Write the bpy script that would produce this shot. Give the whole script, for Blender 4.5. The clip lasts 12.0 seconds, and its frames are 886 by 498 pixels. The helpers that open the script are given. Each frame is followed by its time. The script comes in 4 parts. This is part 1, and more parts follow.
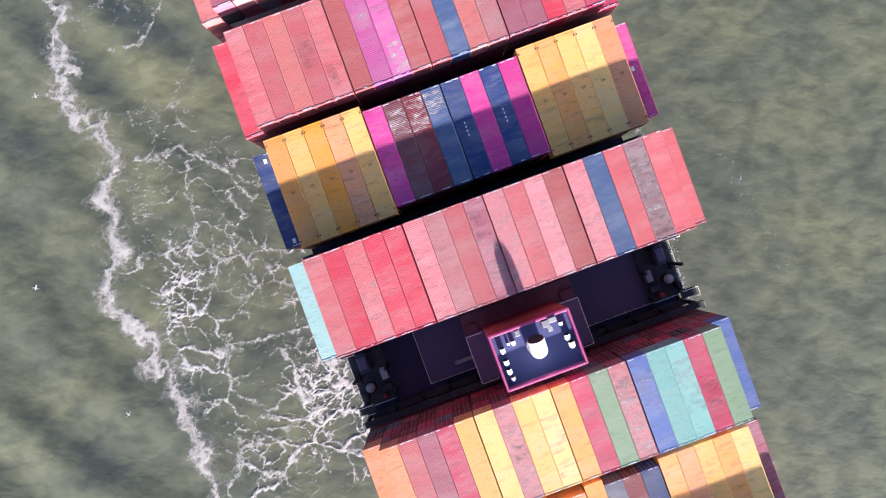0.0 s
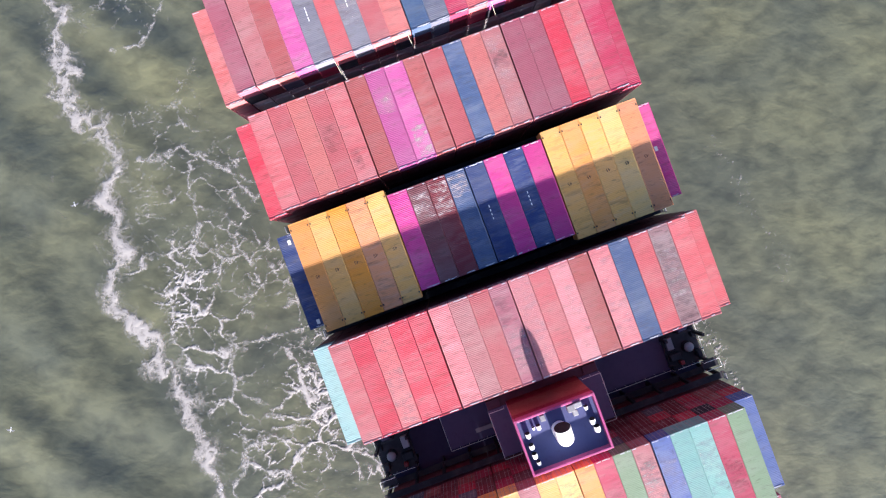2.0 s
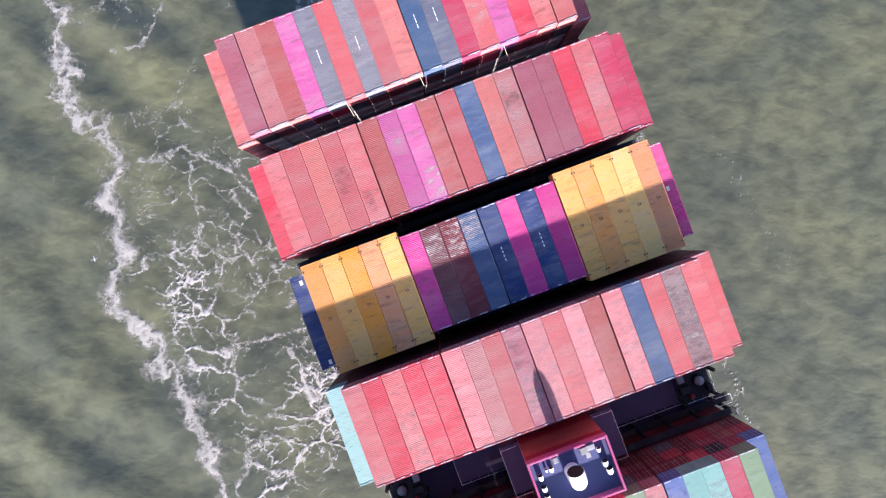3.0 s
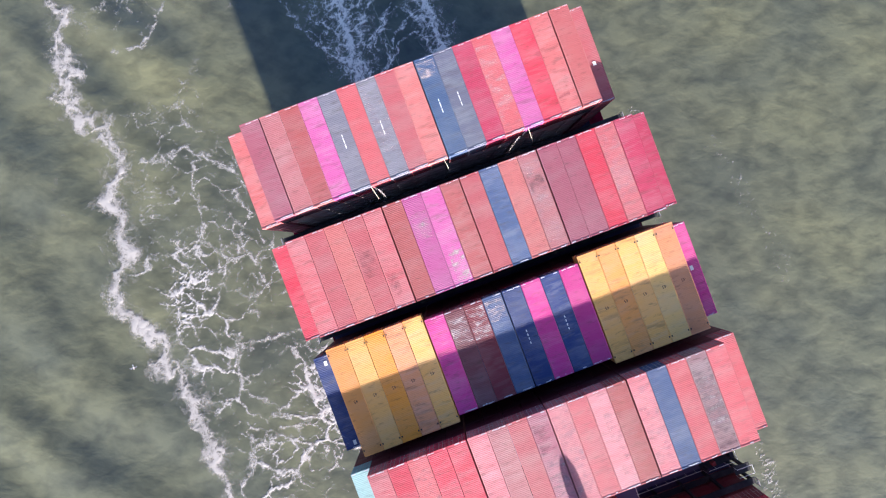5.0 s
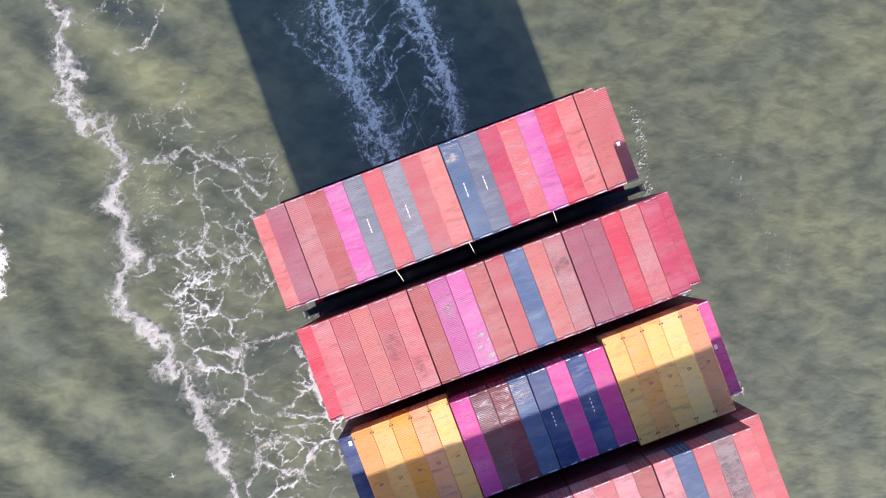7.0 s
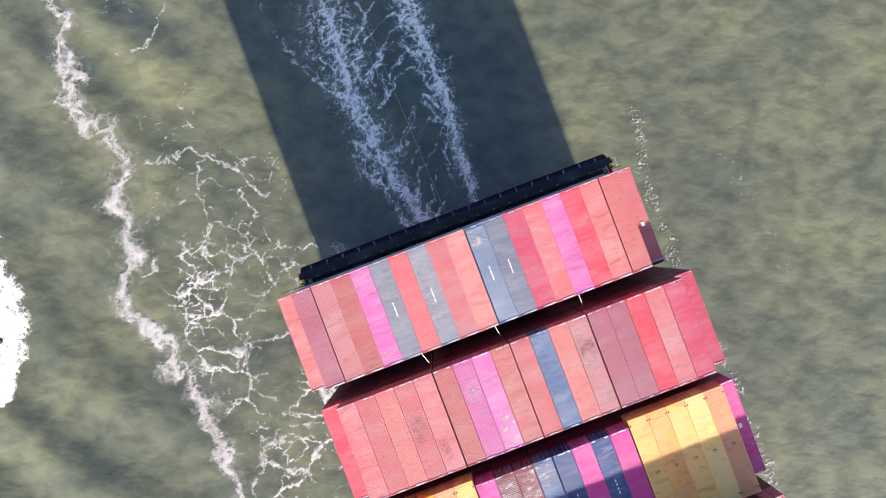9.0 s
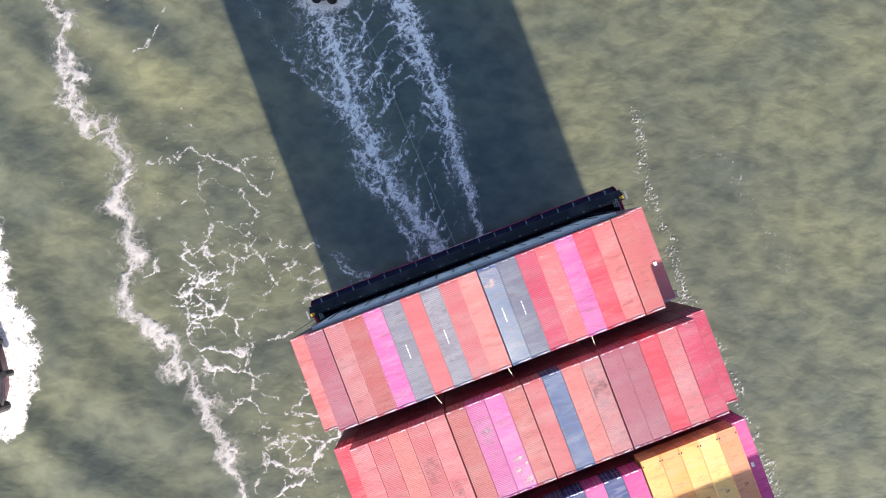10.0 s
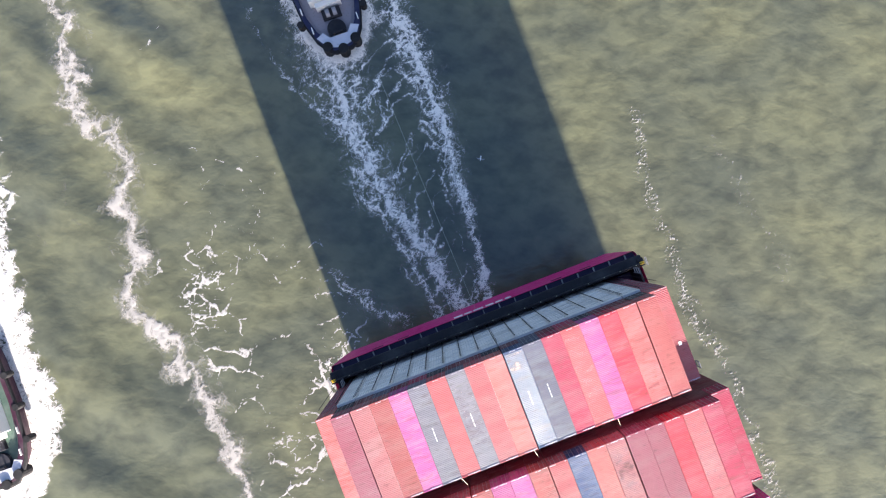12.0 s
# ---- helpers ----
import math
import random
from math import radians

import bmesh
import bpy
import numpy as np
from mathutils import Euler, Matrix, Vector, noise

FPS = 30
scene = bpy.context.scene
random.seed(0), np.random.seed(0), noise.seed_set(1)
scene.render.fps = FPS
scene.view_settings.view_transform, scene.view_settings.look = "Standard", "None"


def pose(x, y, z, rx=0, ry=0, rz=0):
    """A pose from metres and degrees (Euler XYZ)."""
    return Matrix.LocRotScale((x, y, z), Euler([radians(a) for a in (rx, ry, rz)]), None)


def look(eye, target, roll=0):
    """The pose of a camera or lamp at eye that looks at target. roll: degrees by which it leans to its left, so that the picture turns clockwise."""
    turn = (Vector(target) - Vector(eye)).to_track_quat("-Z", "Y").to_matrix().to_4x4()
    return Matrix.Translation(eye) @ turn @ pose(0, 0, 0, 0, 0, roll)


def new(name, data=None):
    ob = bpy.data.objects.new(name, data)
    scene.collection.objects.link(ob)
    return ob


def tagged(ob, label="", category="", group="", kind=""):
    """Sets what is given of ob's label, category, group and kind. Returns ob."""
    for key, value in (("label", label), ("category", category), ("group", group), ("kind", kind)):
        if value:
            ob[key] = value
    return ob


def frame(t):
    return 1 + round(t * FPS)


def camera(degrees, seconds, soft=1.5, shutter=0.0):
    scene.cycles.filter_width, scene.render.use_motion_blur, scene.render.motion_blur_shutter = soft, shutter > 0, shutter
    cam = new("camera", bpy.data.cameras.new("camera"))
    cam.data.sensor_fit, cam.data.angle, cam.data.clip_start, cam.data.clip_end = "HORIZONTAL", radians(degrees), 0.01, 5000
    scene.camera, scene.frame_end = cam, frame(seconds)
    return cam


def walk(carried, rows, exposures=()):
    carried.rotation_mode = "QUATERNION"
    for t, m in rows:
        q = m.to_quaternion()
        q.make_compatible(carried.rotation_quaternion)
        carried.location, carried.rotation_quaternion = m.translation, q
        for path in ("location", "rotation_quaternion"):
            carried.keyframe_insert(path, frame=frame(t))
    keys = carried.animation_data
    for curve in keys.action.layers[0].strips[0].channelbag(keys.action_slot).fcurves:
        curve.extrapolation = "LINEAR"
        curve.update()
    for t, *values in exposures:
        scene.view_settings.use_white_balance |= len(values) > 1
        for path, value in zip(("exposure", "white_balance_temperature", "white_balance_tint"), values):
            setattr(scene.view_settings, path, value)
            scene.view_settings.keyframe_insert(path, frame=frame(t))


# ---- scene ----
# The camera hovers over the water; the ship and the two tugs pass below it.
cam = camera(74.6, 12.0, soft=1.2)
walk(cam, [(0.0, pose(0, 0, 107, -0.21, -0.32, 0)), (12.0, pose(0, 0, 107, -0.21, -0.32, 0))],
     exposures=[(0.0, 2.10, 6150, 19), (5.0, 2.13, 6050, 19), (9.0, 2.28, 6450, 16), (12.0, 2.44, 6550, 16)])

# ---- world and sun ----
SUN_EL, SUN_AZ = 13.4, 159.4
world = bpy.data.worlds.new("sky")
scene.world = world
world.use_nodes = True
wn = world.node_tree
sky = wn.nodes.new("ShaderNodeTexSky")
sky.sky_type, sky.sun_disc = "NISHITA", False
sky.sun_elevation, sky.sun_rotation = radians(SUN_EL), radians(SUN_AZ)
sky.air_density, sky.dust_density, sky.ozone_density = 1.0, 3.0, 3.0
wn.nodes["Background"].inputs[1].default_value = 0.070
wn.links.new(sky.outputs[0], wn.nodes["Background"].inputs[0])
sun = new("sun", bpy.data.lights.new("sun", "SUN"))
sun.data.energy, sun.data.angle, sun.data.color = 5.0, radians(0.9), (1.0, 0.93, 0.82)
saz, sel = radians(SUN_AZ), radians(SUN_EL)
to_sun = Vector((math.sin(saz) * math.cos(sel), math.cos(saz) * math.cos(sel), math.sin(sel)))
sun.matrix_basis = look(to_sun * 400, (0, 0, 0))


# ---- the ways of what moves ----
def ship_pose(t):
    a = radians(20.047 + 0.0752 * t)
    return pose(1.4804 * t + 0.00623 * t * t + 6.666 * math.cos(a), -5.0355 * t + 0.00455 * t * t + 6.666 * math.sin(a), 0,
                0, 0, math.degrees(a))


SHIP_TIMES = (0.0, 3.0, 6.0, 9.0, 12.0)
on_ship = []          # (object, its pose on the ship)


# ---- materials ----
def srgb(r, g, b):
    return tuple(((c / 255 + 0.055) / 1.055) ** 2.4 if c > 10 else c / 255 / 12.92 for c in (r, g, b)) + (1.0,)


def base_material(name, rough=0.6, metal=0.0, spec=0.5):
    m = bpy.data.materials.new(name)
    m.use_nodes = True
    n = m.node_tree
    p = n.nodes["Principled BSDF"]
    p.inputs["Roughness"].default_value, p.inputs["Metallic"].default_value = rough, metal
    p.inputs["Specular IOR Level"].default_value = spec
    return m, n, p


def node(n, kind, **inputs):
    q = n.nodes.new(kind)
    for k, v in inputs.items():
        q.inputs[k.replace("_", " ")].default_value = v
    return q


def ramp(n, source, stops):
    r = n.nodes.new("ShaderNodeValToRGB")
    while len(r.color_ramp.elements) < len(stops):
        r.color_ramp.elements.new(0.5)
    for e, (at, c) in zip(r.color_ramp.elements, stops):
        e.position, e.color = at, c if len(c) == 4 else (*c, 1)
    n.links.new(source, r.inputs[0])
    return r.outputs[0]


def grey(v):
    return (v, v, v, 1)


def mix(n, fac, a, b, mode="MIX"):
    q = n.nodes.new("ShaderNodeMix")
    q.data_type, q.blend_type = "RGBA", mode
    for sock, val in ((q.inputs[0], fac), (q.inputs[6], a), (q.inputs[7], b)):
        if isinstance(val, bpy.types.NodeSocket):
            n.links.new(val, sock)
        else:
            sock.default_value = val
    return q.outputs[2]


def worn(name, colour, rough=0.6, fade=0.25, rust=0.12, scale=1.0, metal=0.0, streak=(1, 1, 1), dirt=(0.06, 0.045, 0.035, 1), dents=0.0):
    """Painted or plain surface with broad fading, fine grain, dirt and rust specks."""
    m, n, p = base_material(name, rough, metal, 0.3)
    tc = n.nodes.new("ShaderNodeTexCoord")
    info = n.nodes.new("ShaderNodeObjectInfo")
    mul = n.nodes.new("ShaderNodeVectorMath")
    mul.operation = "MULTIPLY_ADD"
    mul.inputs[1].default_value = (scale * streak[0], scale * streak[1], scale * streak[2])
    n.links.new(tc.outputs["Object"], mul.inputs[0])
    off = n.nodes.new("ShaderNodeMath")
    off.operation = "MULTIPLY"
    off.inputs[1].default_value = 57.0
    n.links.new(info.outputs["Random"], off.inputs[0])
    n.links.new(off.outputs[0], mul.inputs[2])
    big = node(n, "ShaderNodeTexNoise", Scale=0.35, Detail=3.0, Roughness=0.6)
    fine = node(n, "ShaderNodeTexNoise", Scale=2.6, Detail=5.0, Roughness=0.7)
    for q in (big, fine):
        n.links.new(mul.outputs[0], q.inputs["Vector"])
    pale = tuple(c * 0.72 + 0.11 for c in colour[:3]) + (1,)
    f1 = ramp(n, big.outputs[0], ((0.45, grey(0)), (0.75, grey(fade * 2))))
    c1 = mix(n, f1, colour, pale)
    f2 = ramp(n, fine.outputs[0], ((0.56, grey(0)), (0.72, grey(rust * 2.4))))
    c2 = mix(n, f2, c1, dirt)
    if dents:
        # weathering that runs across the roof, from ridge to ridge, on some containers more than on others
        across = n.nodes.new("ShaderNodeMapping")
        across.inputs["Scale"].default_value = (1.1, 1.5, 1.0)
        n.links.new(mul.outputs[0], across.inputs[0])
        for place, lo, hi, tone, amount in ((0.0, 0.50, 0.66, pale, 0.55), (31.0, 0.54, 0.68, dirt, 0.42)):
            shift = n.nodes.new("ShaderNodeMapping")
            shift.inputs["Location"].default_value = (place, place, 0)
            n.links.new(across.outputs[0], shift.inputs[0])
            q = node(n, "ShaderNodeTexNoise", Scale=1.0, Detail=4.0, Roughness=0.65)
            n.links.new(shift.outputs[0], q.inputs["Vector"])
            share = n.nodes.new("ShaderNodeMath")
            share.operation = "MULTIPLY"
            n.links.new(ramp(n, q.outputs[0], ((lo, grey(0)), (hi, grey(amount)))), share.inputs[0])
            n.links.new(info.outputs["Random"], share.inputs[1])
            c2 = mix(n, share.outputs[0], c2, tone)
    vary = n.nodes.new("ShaderNodeHueSaturation")
    n.links.new(c2, vary.inputs["Color"])
    rng = n.nodes.new("ShaderNodeMapRange")
    rng.inputs[3].default_value, rng.inputs[4].default_value = 0.84, 1.12
    n.links.new(info.outputs["Random"], rng.inputs[0])
    n.links.new(rng.outputs[0], vary.inputs["Value"])
    n.links.new(vary.outputs[0], p.inputs["Base Color"])
    n.links.new(ramp(n, fine.outputs[0], ((0.3, grey(rough - 0.1)), (0.7, grey(min(1, rough + 0.15))))), p.inputs["Roughness"])
    b = node(n, "ShaderNodeBump", Strength=0.25, Distance=0.01)
    n.links.new(fine.outputs[0], b.inputs["Height"])
    if dents:
        # plates buckled between their ridges, some containers more than others
        buckle = node(n, "ShaderNodeTexNoise", Scale=1.3, Detail=3.0, Roughness=0.6, Distortion=0.6)
        n.links.new(mul.outputs[0], buckle.inputs["Vector"])
        amount = n.nodes.new("ShaderNodeMath")
        amount.operation = "MULTIPLY"
        amount.inputs[1].default_value = dents
        n.links.new(info.outputs["Random"], amount.inputs[0])
        b2 = node(n, "ShaderNodeBump", Distance=0.10)
        n.links.new(amount.outputs[0], b2.inputs["Strength"])
        n.links.new(buckle.outputs[0], b2.inputs["Height"])
        n.links.new(b2.outputs[0], b.inputs["Normal"])
    n.links.new(b.outputs[0], p.inputs["Normal"])
    return m


PAINT = {
    "red": (190, 44, 66), "crimson": (172, 44, 76), "rose": (182, 86, 92), "brick": (160, 76, 76), "mauve": (154, 78, 96),
    "pink": (194, 104, 112), "dusty": (172, 102, 106), "salmon": (188, 102, 98), "orange": (212, 132, 84), "coral": (196, 86, 92),
    "magenta": (204, 48, 134), "orchid": (184, 78, 142), "grey": (104, 106, 120), "slate": (84, 90, 110), "blue": (52, 76, 118),
    "navy": (22, 46, 102), "ochre": (230, 152, 72), "yellow": (238, 150, 44), "straw": (234, 172, 88), "cream": (240, 190, 108),
    "tan": (222, 144, 94), "maroon": (112, 34, 46), "brown": (108, 54, 62), "cyan": (148, 192, 192), "turquoise": (114, 174, 168),
    "green": (118, 148, 114), "royal": (76, 102, 168), "worn": (150, 112, 116), "white": (190, 196, 204), "reefer": (246, 243, 242),
    "rust": (186, 94, 94), "dark": (40, 42, 52), "pale": (202, 116, 124),
}
PAINT_MAT = {}


def paint(k):
    if k not in PAINT_MAT:
        f = {"worn": (0.7, 0.35), "white": (0.3, 0.2), "reefer": (0.15, 0.2), "pink": (0.45, 0.16), "pale": (0.5, 0.14), "coral": (0.4, 0.14), "rose": (0.4, 0.16), "cream": (0.5, 0.16), "dusty": (0.4, 0.2)}.get(k, (0.36, 0.19))
        soft = [c * 0.865 + 0.10 * g for c, g in zip(PAINT[k], (164, 140, 146))]
        PAINT_MAT[k] = worn("paint_" + k, srgb(*soft), 0.55, f[0], f[1], 1.0, 0.0, (0.3, 1.0, 1), dents=0.5)
    return PAINT_MAT[k]


GLOSS_BLUE = worn("paint_glossy_blue", srgb(52, 76, 112), 0.42, 0.34, 0.14, 1.0, 0.0, (0.3, 1.0, 1), dents=0.3)
GLOSS_BLUE.node_tree.nodes["Principled BSDF"].inputs["Specular IOR Level"].default_value = 0.62
HULL_MAT = worn("hull_magenta", srgb(206, 40, 118), 0.5, 0.2, 0.1, 0.4)
DECK_MAT = worn("deck_navy", srgb(58, 54, 84), 0.7, 0.04, 0.08, 0.6)
SIDE_MAT = worn("side_deck_navy", srgb(88, 82, 112), 0.7, 0.05, 0.1, 0.6)
TOP_MAT = worn("top_deck_blue", srgb(74, 80, 126), 0.7, 0.08, 0.1, 0.6)
BLACK_MAT = worn("steel_black", srgb(34, 34, 42), 0.6, 0.15, 0.1)
RIM_MAT = worn("rim_magenta", srgb(172, 76, 126), 0.5, 0.2, 0.1)
FUNNEL_RED = worn("funnel_red", srgb(122, 30, 54), 0.5, 0.1, 0.08)
FUNNEL_TAN = worn("funnel_tan", srgb(136, 78, 80), 0.6, 0.2, 0.15)
PURPLE_MAT = worn("casing_purple", srgb(70, 34, 52), 0.6, 0.1, 0.15)
MOUTH_BLACK = worn("mouth_black", srgb(34, 22, 24), 0.9, 0.1, 0.1)
RED_DECK = worn("deck_red", srgb(132, 50, 52), 0.7, 0.15, 0.2)
WHITE_MAT = worn("white_paint", srgb(232, 232, 230), 0.4, 0.1, 0.04)
STEEL_MAT = worn("steel_grey", srgb(140, 140, 146), 0.5, 0.2, 0.12)
YELLOW_MAT = worn("safety_yellow", srgb(220, 176, 40), 0.5, 0.2, 0.1)
RUBBER = worn("rubber_black", srgb(28, 28, 32), 0.8, 0.1, 0.05)
NAVY_HULL = worn("tug_navy", srgb(34, 38, 70), 0.5, 0.2, 0.1)
TUG_DECK = worn("tug_deck_grey", srgb(158, 152, 160), 0.7, 0.25, 0.15)
TUG_MAROON = worn("tug_maroon", srgb(56, 30, 46), 0.5, 0.2, 0.1)
TUG_GREEN = worn("tug_deck_green", srgb(70, 92, 84), 0.7, 0.25, 0.15)
PALE_MAT = worn("pale_grey_paint", srgb(190, 190, 200), 0.6, 0.2, 0.1)
ROPE_MAT = worn("rope_pale", srgb(180, 180, 160), 0.9, 0.1, 0.05)
VENT_MAT = worn("vent_grey", srgb(206, 206, 212), 0.6, 0.2, 0.2)
VENT_DARK = worn("figure_brown", srgb(62, 48, 46), 0.7, 0.1, 0.1)
LATCH = worn("galvanised_bar", srgb(150, 146, 146), 0.45, 0.2, 0.15)

gm, gn, gp = base_material("window_glass", 0.08, 0.0, 0.6)
gp.inputs["Base Color"].default_value = (0.01, 0.012, 0.016, 1)
GLASS = gm


def water_material():
    m, n, p = base_material("sea_water", 0.24, 0.0, 1.0)
    # reflection coloured blue here, so that the shaded water reads bluer
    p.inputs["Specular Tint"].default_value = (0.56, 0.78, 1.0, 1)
    tc = n.nodes.new("ShaderNodeTexCoord")
    mp = n.nodes.new("ShaderNodeMapping")
    mp.inputs["Rotation"].default_value[2] = radians(35)
    mp.inputs["Scale"].default_value = (0.8, 1.15, 1)
    n.links.new(tc.outputs["Object"], mp.inputs[0])
    big = node(n, "ShaderNodeTexNoise", Scale=0.045, Detail=3.0, Roughness=0.5)
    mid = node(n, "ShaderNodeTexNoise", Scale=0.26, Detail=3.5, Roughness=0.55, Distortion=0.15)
    rip = node(n, "ShaderNodeTexNoise", Scale=0.9, Detail=2.0, Roughness=0.5)
    for q in (big, mid, rip):
        n.links.new(mp.outputs[0], q.inputs["Vector"])
    silt = ramp(n, big.outputs[0], ((0.35, (0.089, 0.097, 0.064)), (0.65, (0.144, 0.148, 0.082))))
    # dark swell blotches put into the colour, where the bump's own noise runs low
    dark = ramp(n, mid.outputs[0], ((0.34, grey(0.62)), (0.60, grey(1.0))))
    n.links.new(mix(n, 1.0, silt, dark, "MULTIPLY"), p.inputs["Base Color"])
    # the ship's divergent waves, fading away from its side
    wm = n.nodes.new("ShaderNodeMapping")
    wm.inputs["Rotation"].default_value[2] = radians(-50)
    n.links.new(tc.outputs["Object"], wm.inputs[0])
    wave = node(n, "ShaderNodeTexWave", Scale=0.020, Distortion=6.0, Detail=2.0)
    wave.inputs["Detail Scale"].default_value = 0.6
    n.links.new(wm.outputs[0], wave.inputs["Vector"])
    sep = n.nodes.new("ShaderNodeSeparateXYZ")
    n.links.new(tc.outputs["Object"], sep.inputs[0])
    far = n.nodes.new("ShaderNodeMapRange")
    far.inputs[1].default_value, far.inputs[2].default_value, far.inputs[3].default_value, far.inputs[4].default_value = -57, -36, 1.0, 0.10
    n.links.new(sep.outputs[0], far.inputs[0])
    wh = n.nodes.new("ShaderNodeMath")
    wh.operation = "MULTIPLY"
    n.links.new(wave.outputs["Fac"], wh.inputs[0])
    n.links.new(far.outputs[0], wh.inputs[1])
    add = n.nodes.new("ShaderNodeMath")
    add.operation = "MULTIPLY_ADD"
    add.inputs[1].default_value = 0.06
    n.links.new(rip.outputs[0], add.inputs[0])
    n.links.new(mid.outputs[0], add.inputs[2])
    add2 = n.nodes.new("ShaderNodeMath")
    add2.operation = "MULTIPLY_ADD"
    add2.inputs[1].default_value = 5.6
    n.links.new(wh.outputs[0], add2.inputs[0])
    n.links.new(add.outputs[0], add2.inputs[2])
    b = node(n, "ShaderNodeBump", Strength=0.4, Distance=0.45)
    n.links.new(add2.outputs[0], b.inputs["Height"])
    n.links.new(b.outputs[0], p.inputs["Normal"])
    return m


def foam_material(name, tone=0.6, top=0.95, size=1.0, warm=0.95, thread=0.16, solid=1.02, curl=1.0):
    """White froth: its density thins out into curling filaments of three sizes."""
    m, n, p = base_material(name, 0.9, 0.0, 0.1)
    p.inputs["Base Color"].default_value = (tone, tone * (1 + warm) / 2, tone * warm, 1)
    tc = n.nodes.new("ShaderNodeTexCoord")
    layers = []
    for scale, bend, most in ((0.30, 0.8, 1.0), (0.85, 0.7, 0.92), (2.4, 0.4, 0.66)):
        f = node(n, "ShaderNodeTexNoise", Scale=scale / size, Detail=3.0, Roughness=0.55, Distortion=bend * curl)
        n.links.new(tc.outputs["Object"], f.inputs["Vector"])
        layers.append(ramp(n, f.outputs[0], ((0.5 - thread, grey(0)), (0.5, grey(most)), (0.5 + thread, grey(0)))))
    web = mix(n, 1.0, mix(n, 1.0, layers[0], layers[1], "LIGHTEN"), layers[2], "LIGHTEN")
    att = n.nodes.new("ShaderNodeAttribute")
    att.attribute_name = "froth"
    add = n.nodes.new("ShaderNodeMath")
    add.operation = "MULTIPLY_ADD"
    add.inputs[1].default_value = 0.62
    n.links.new(web, add.inputs[0])
    n.links.new(att.outputs["Fac"], add.inputs[2])
    rng_ = n.nodes.new("ShaderNodeMapRange")
    rng_.inputs[1].default_value, rng_.inputs[2].default_value = 0.60, solid
    rng_.inputs[3].default_value, rng_.inputs[4].default_value = 0.0, top
    n.links.new(add.outputs[0], rng_.inputs[0])
    n.links.new(rng_.outputs[0], p.inputs["Alpha"])
    return m


def chalk_material(name, strength, colour=(0.60, 0.50, 0.50, 1)):
    CH, ckn, ckp = base_material(name, 0.8, 0.0, 0.2)
    ckp.inputs["Base Color"].default_value = colour
    ckt = ckn.nodes.new("ShaderNodeTexCoord")
    cki = ckn.nodes.new("ShaderNodeObjectInfo")
    ckm = ckn.nodes.new("ShaderNodeMapping")
    ckm.inputs["Scale"].default_value = (0.7, 1.7, 1)
    ckn.links.new(ckt.outputs["Object"], ckm.inputs[0])
    ckx = node(ckn, "ShaderNodeTexNoise", Scale=1.0, Detail=5.0, Roughness=0.65)
    ckx.noise_dimensions = "4D"
    ckw = ckn.nodes.new("ShaderNodeMath")
    ckw.operation = "MULTIPLY"
    ckw.inputs[1].default_value = 40.0
    ckn.links.new(cki.outputs["Random"], ckw.inputs[0])
    ckn.links.new(ckw.outputs[0], ckx.inputs["W"])
    ckn.links.new(ckm.outputs[0], ckx.inputs["Vector"])
    ckn.links.new(ramp(ckn, ckx.outputs[0], ((0.46, grey(0.0)), (0.70, grey(strength)))), ckp.inputs["Alpha"])
    return CH


CHALK, CHALK_STRONG = chalk_material("chalky_paint", 0.4), chalk_material("bleached_paint", 0.85)
GRIME = chalk_material("sooty_grime", 0.5, (0.07, 0.045, 0.06, 1))
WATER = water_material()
FOAM_WASH = foam_material("foam_wash", 0.95, 1.0, 0.8, 0.84, 0.065, 1.14, 2.2)
FOAM_THIN = foam_material("foam_thin", 0.46, 0.9, 0.6, 0.95, 0.15, 1.2)
FOAM_THICK = foam_material("foam_thick", 0.40, 0.92, 0.7, 0.93, 0.18, 1.2, 0.6)
FOAM_WHITE = foam_material("foam_white", 0.75, 1.0)


# ---- mesh helpers ----
def mesh_of(name, verts, faces, mats, smooth=False):
    me = bpy.data.meshes.new(name)
    me.from_pydata([tuple(map(float, v)) for v in verts], [], faces)
    for q in (mats if isinstance(mats, (list, tuple)) else [mats]):
        me.materials.append(q)
    if smooth:
        me.shade_smooth()
    me.update()
    return me


def box(bm, x0, x1, y0, y1, z0, z1, bevel=0.0):
    r = bmesh.ops.create_cube(bm, size=1.0, matrix=Matrix.Translation(((x0 + x1) / 2, (y0 + y1) / 2, (z0 + z1) / 2))
                              @ Matrix.Diagonal((x1 - x0, y1 - y0, z1 - z0, 1)))
    if bevel:
        es = list({e for v in r["verts"] for e in v.link_edges})
        bmesh.ops.bevel(bm, geom=es, offset=bevel, segments=1, affect="EDGES")


def tube(bm, a, b, r0, r1=None, seg=8):
    a, b = Vector(a), Vector(b)
    q = (b - a).to_track_quat("Z", "Y").to_matrix().to_4x4()
    bmesh.ops.create_cone(bm, cap_ends=True, segments=seg, radius1=r0, radius2=r0 if r1 is None else r1, depth=(b - a).length,
                          matrix=Matrix.Translation((a + b) / 2) @ q)


def ball(bm, c, rx, ry, rz, seg=14):
    bmesh.ops.create_uvsphere(bm, u_segments=seg, v_segments=seg // 2 + 2, radius=1.0, matrix=Matrix.Translation(c) @ Matrix.Diagonal((rx, ry, rz, 1)))


def mesh_from(bm, name, material, smooth=False):
    me = bpy.data.meshes.new(name)
    bmesh.ops.recalc_face_normals(bm, faces=bm.faces)
    bm.to_mesh(me)
    bm.free()
    me.materials.append(material)
    if smooth:
        me.shade_smooth()
    return me


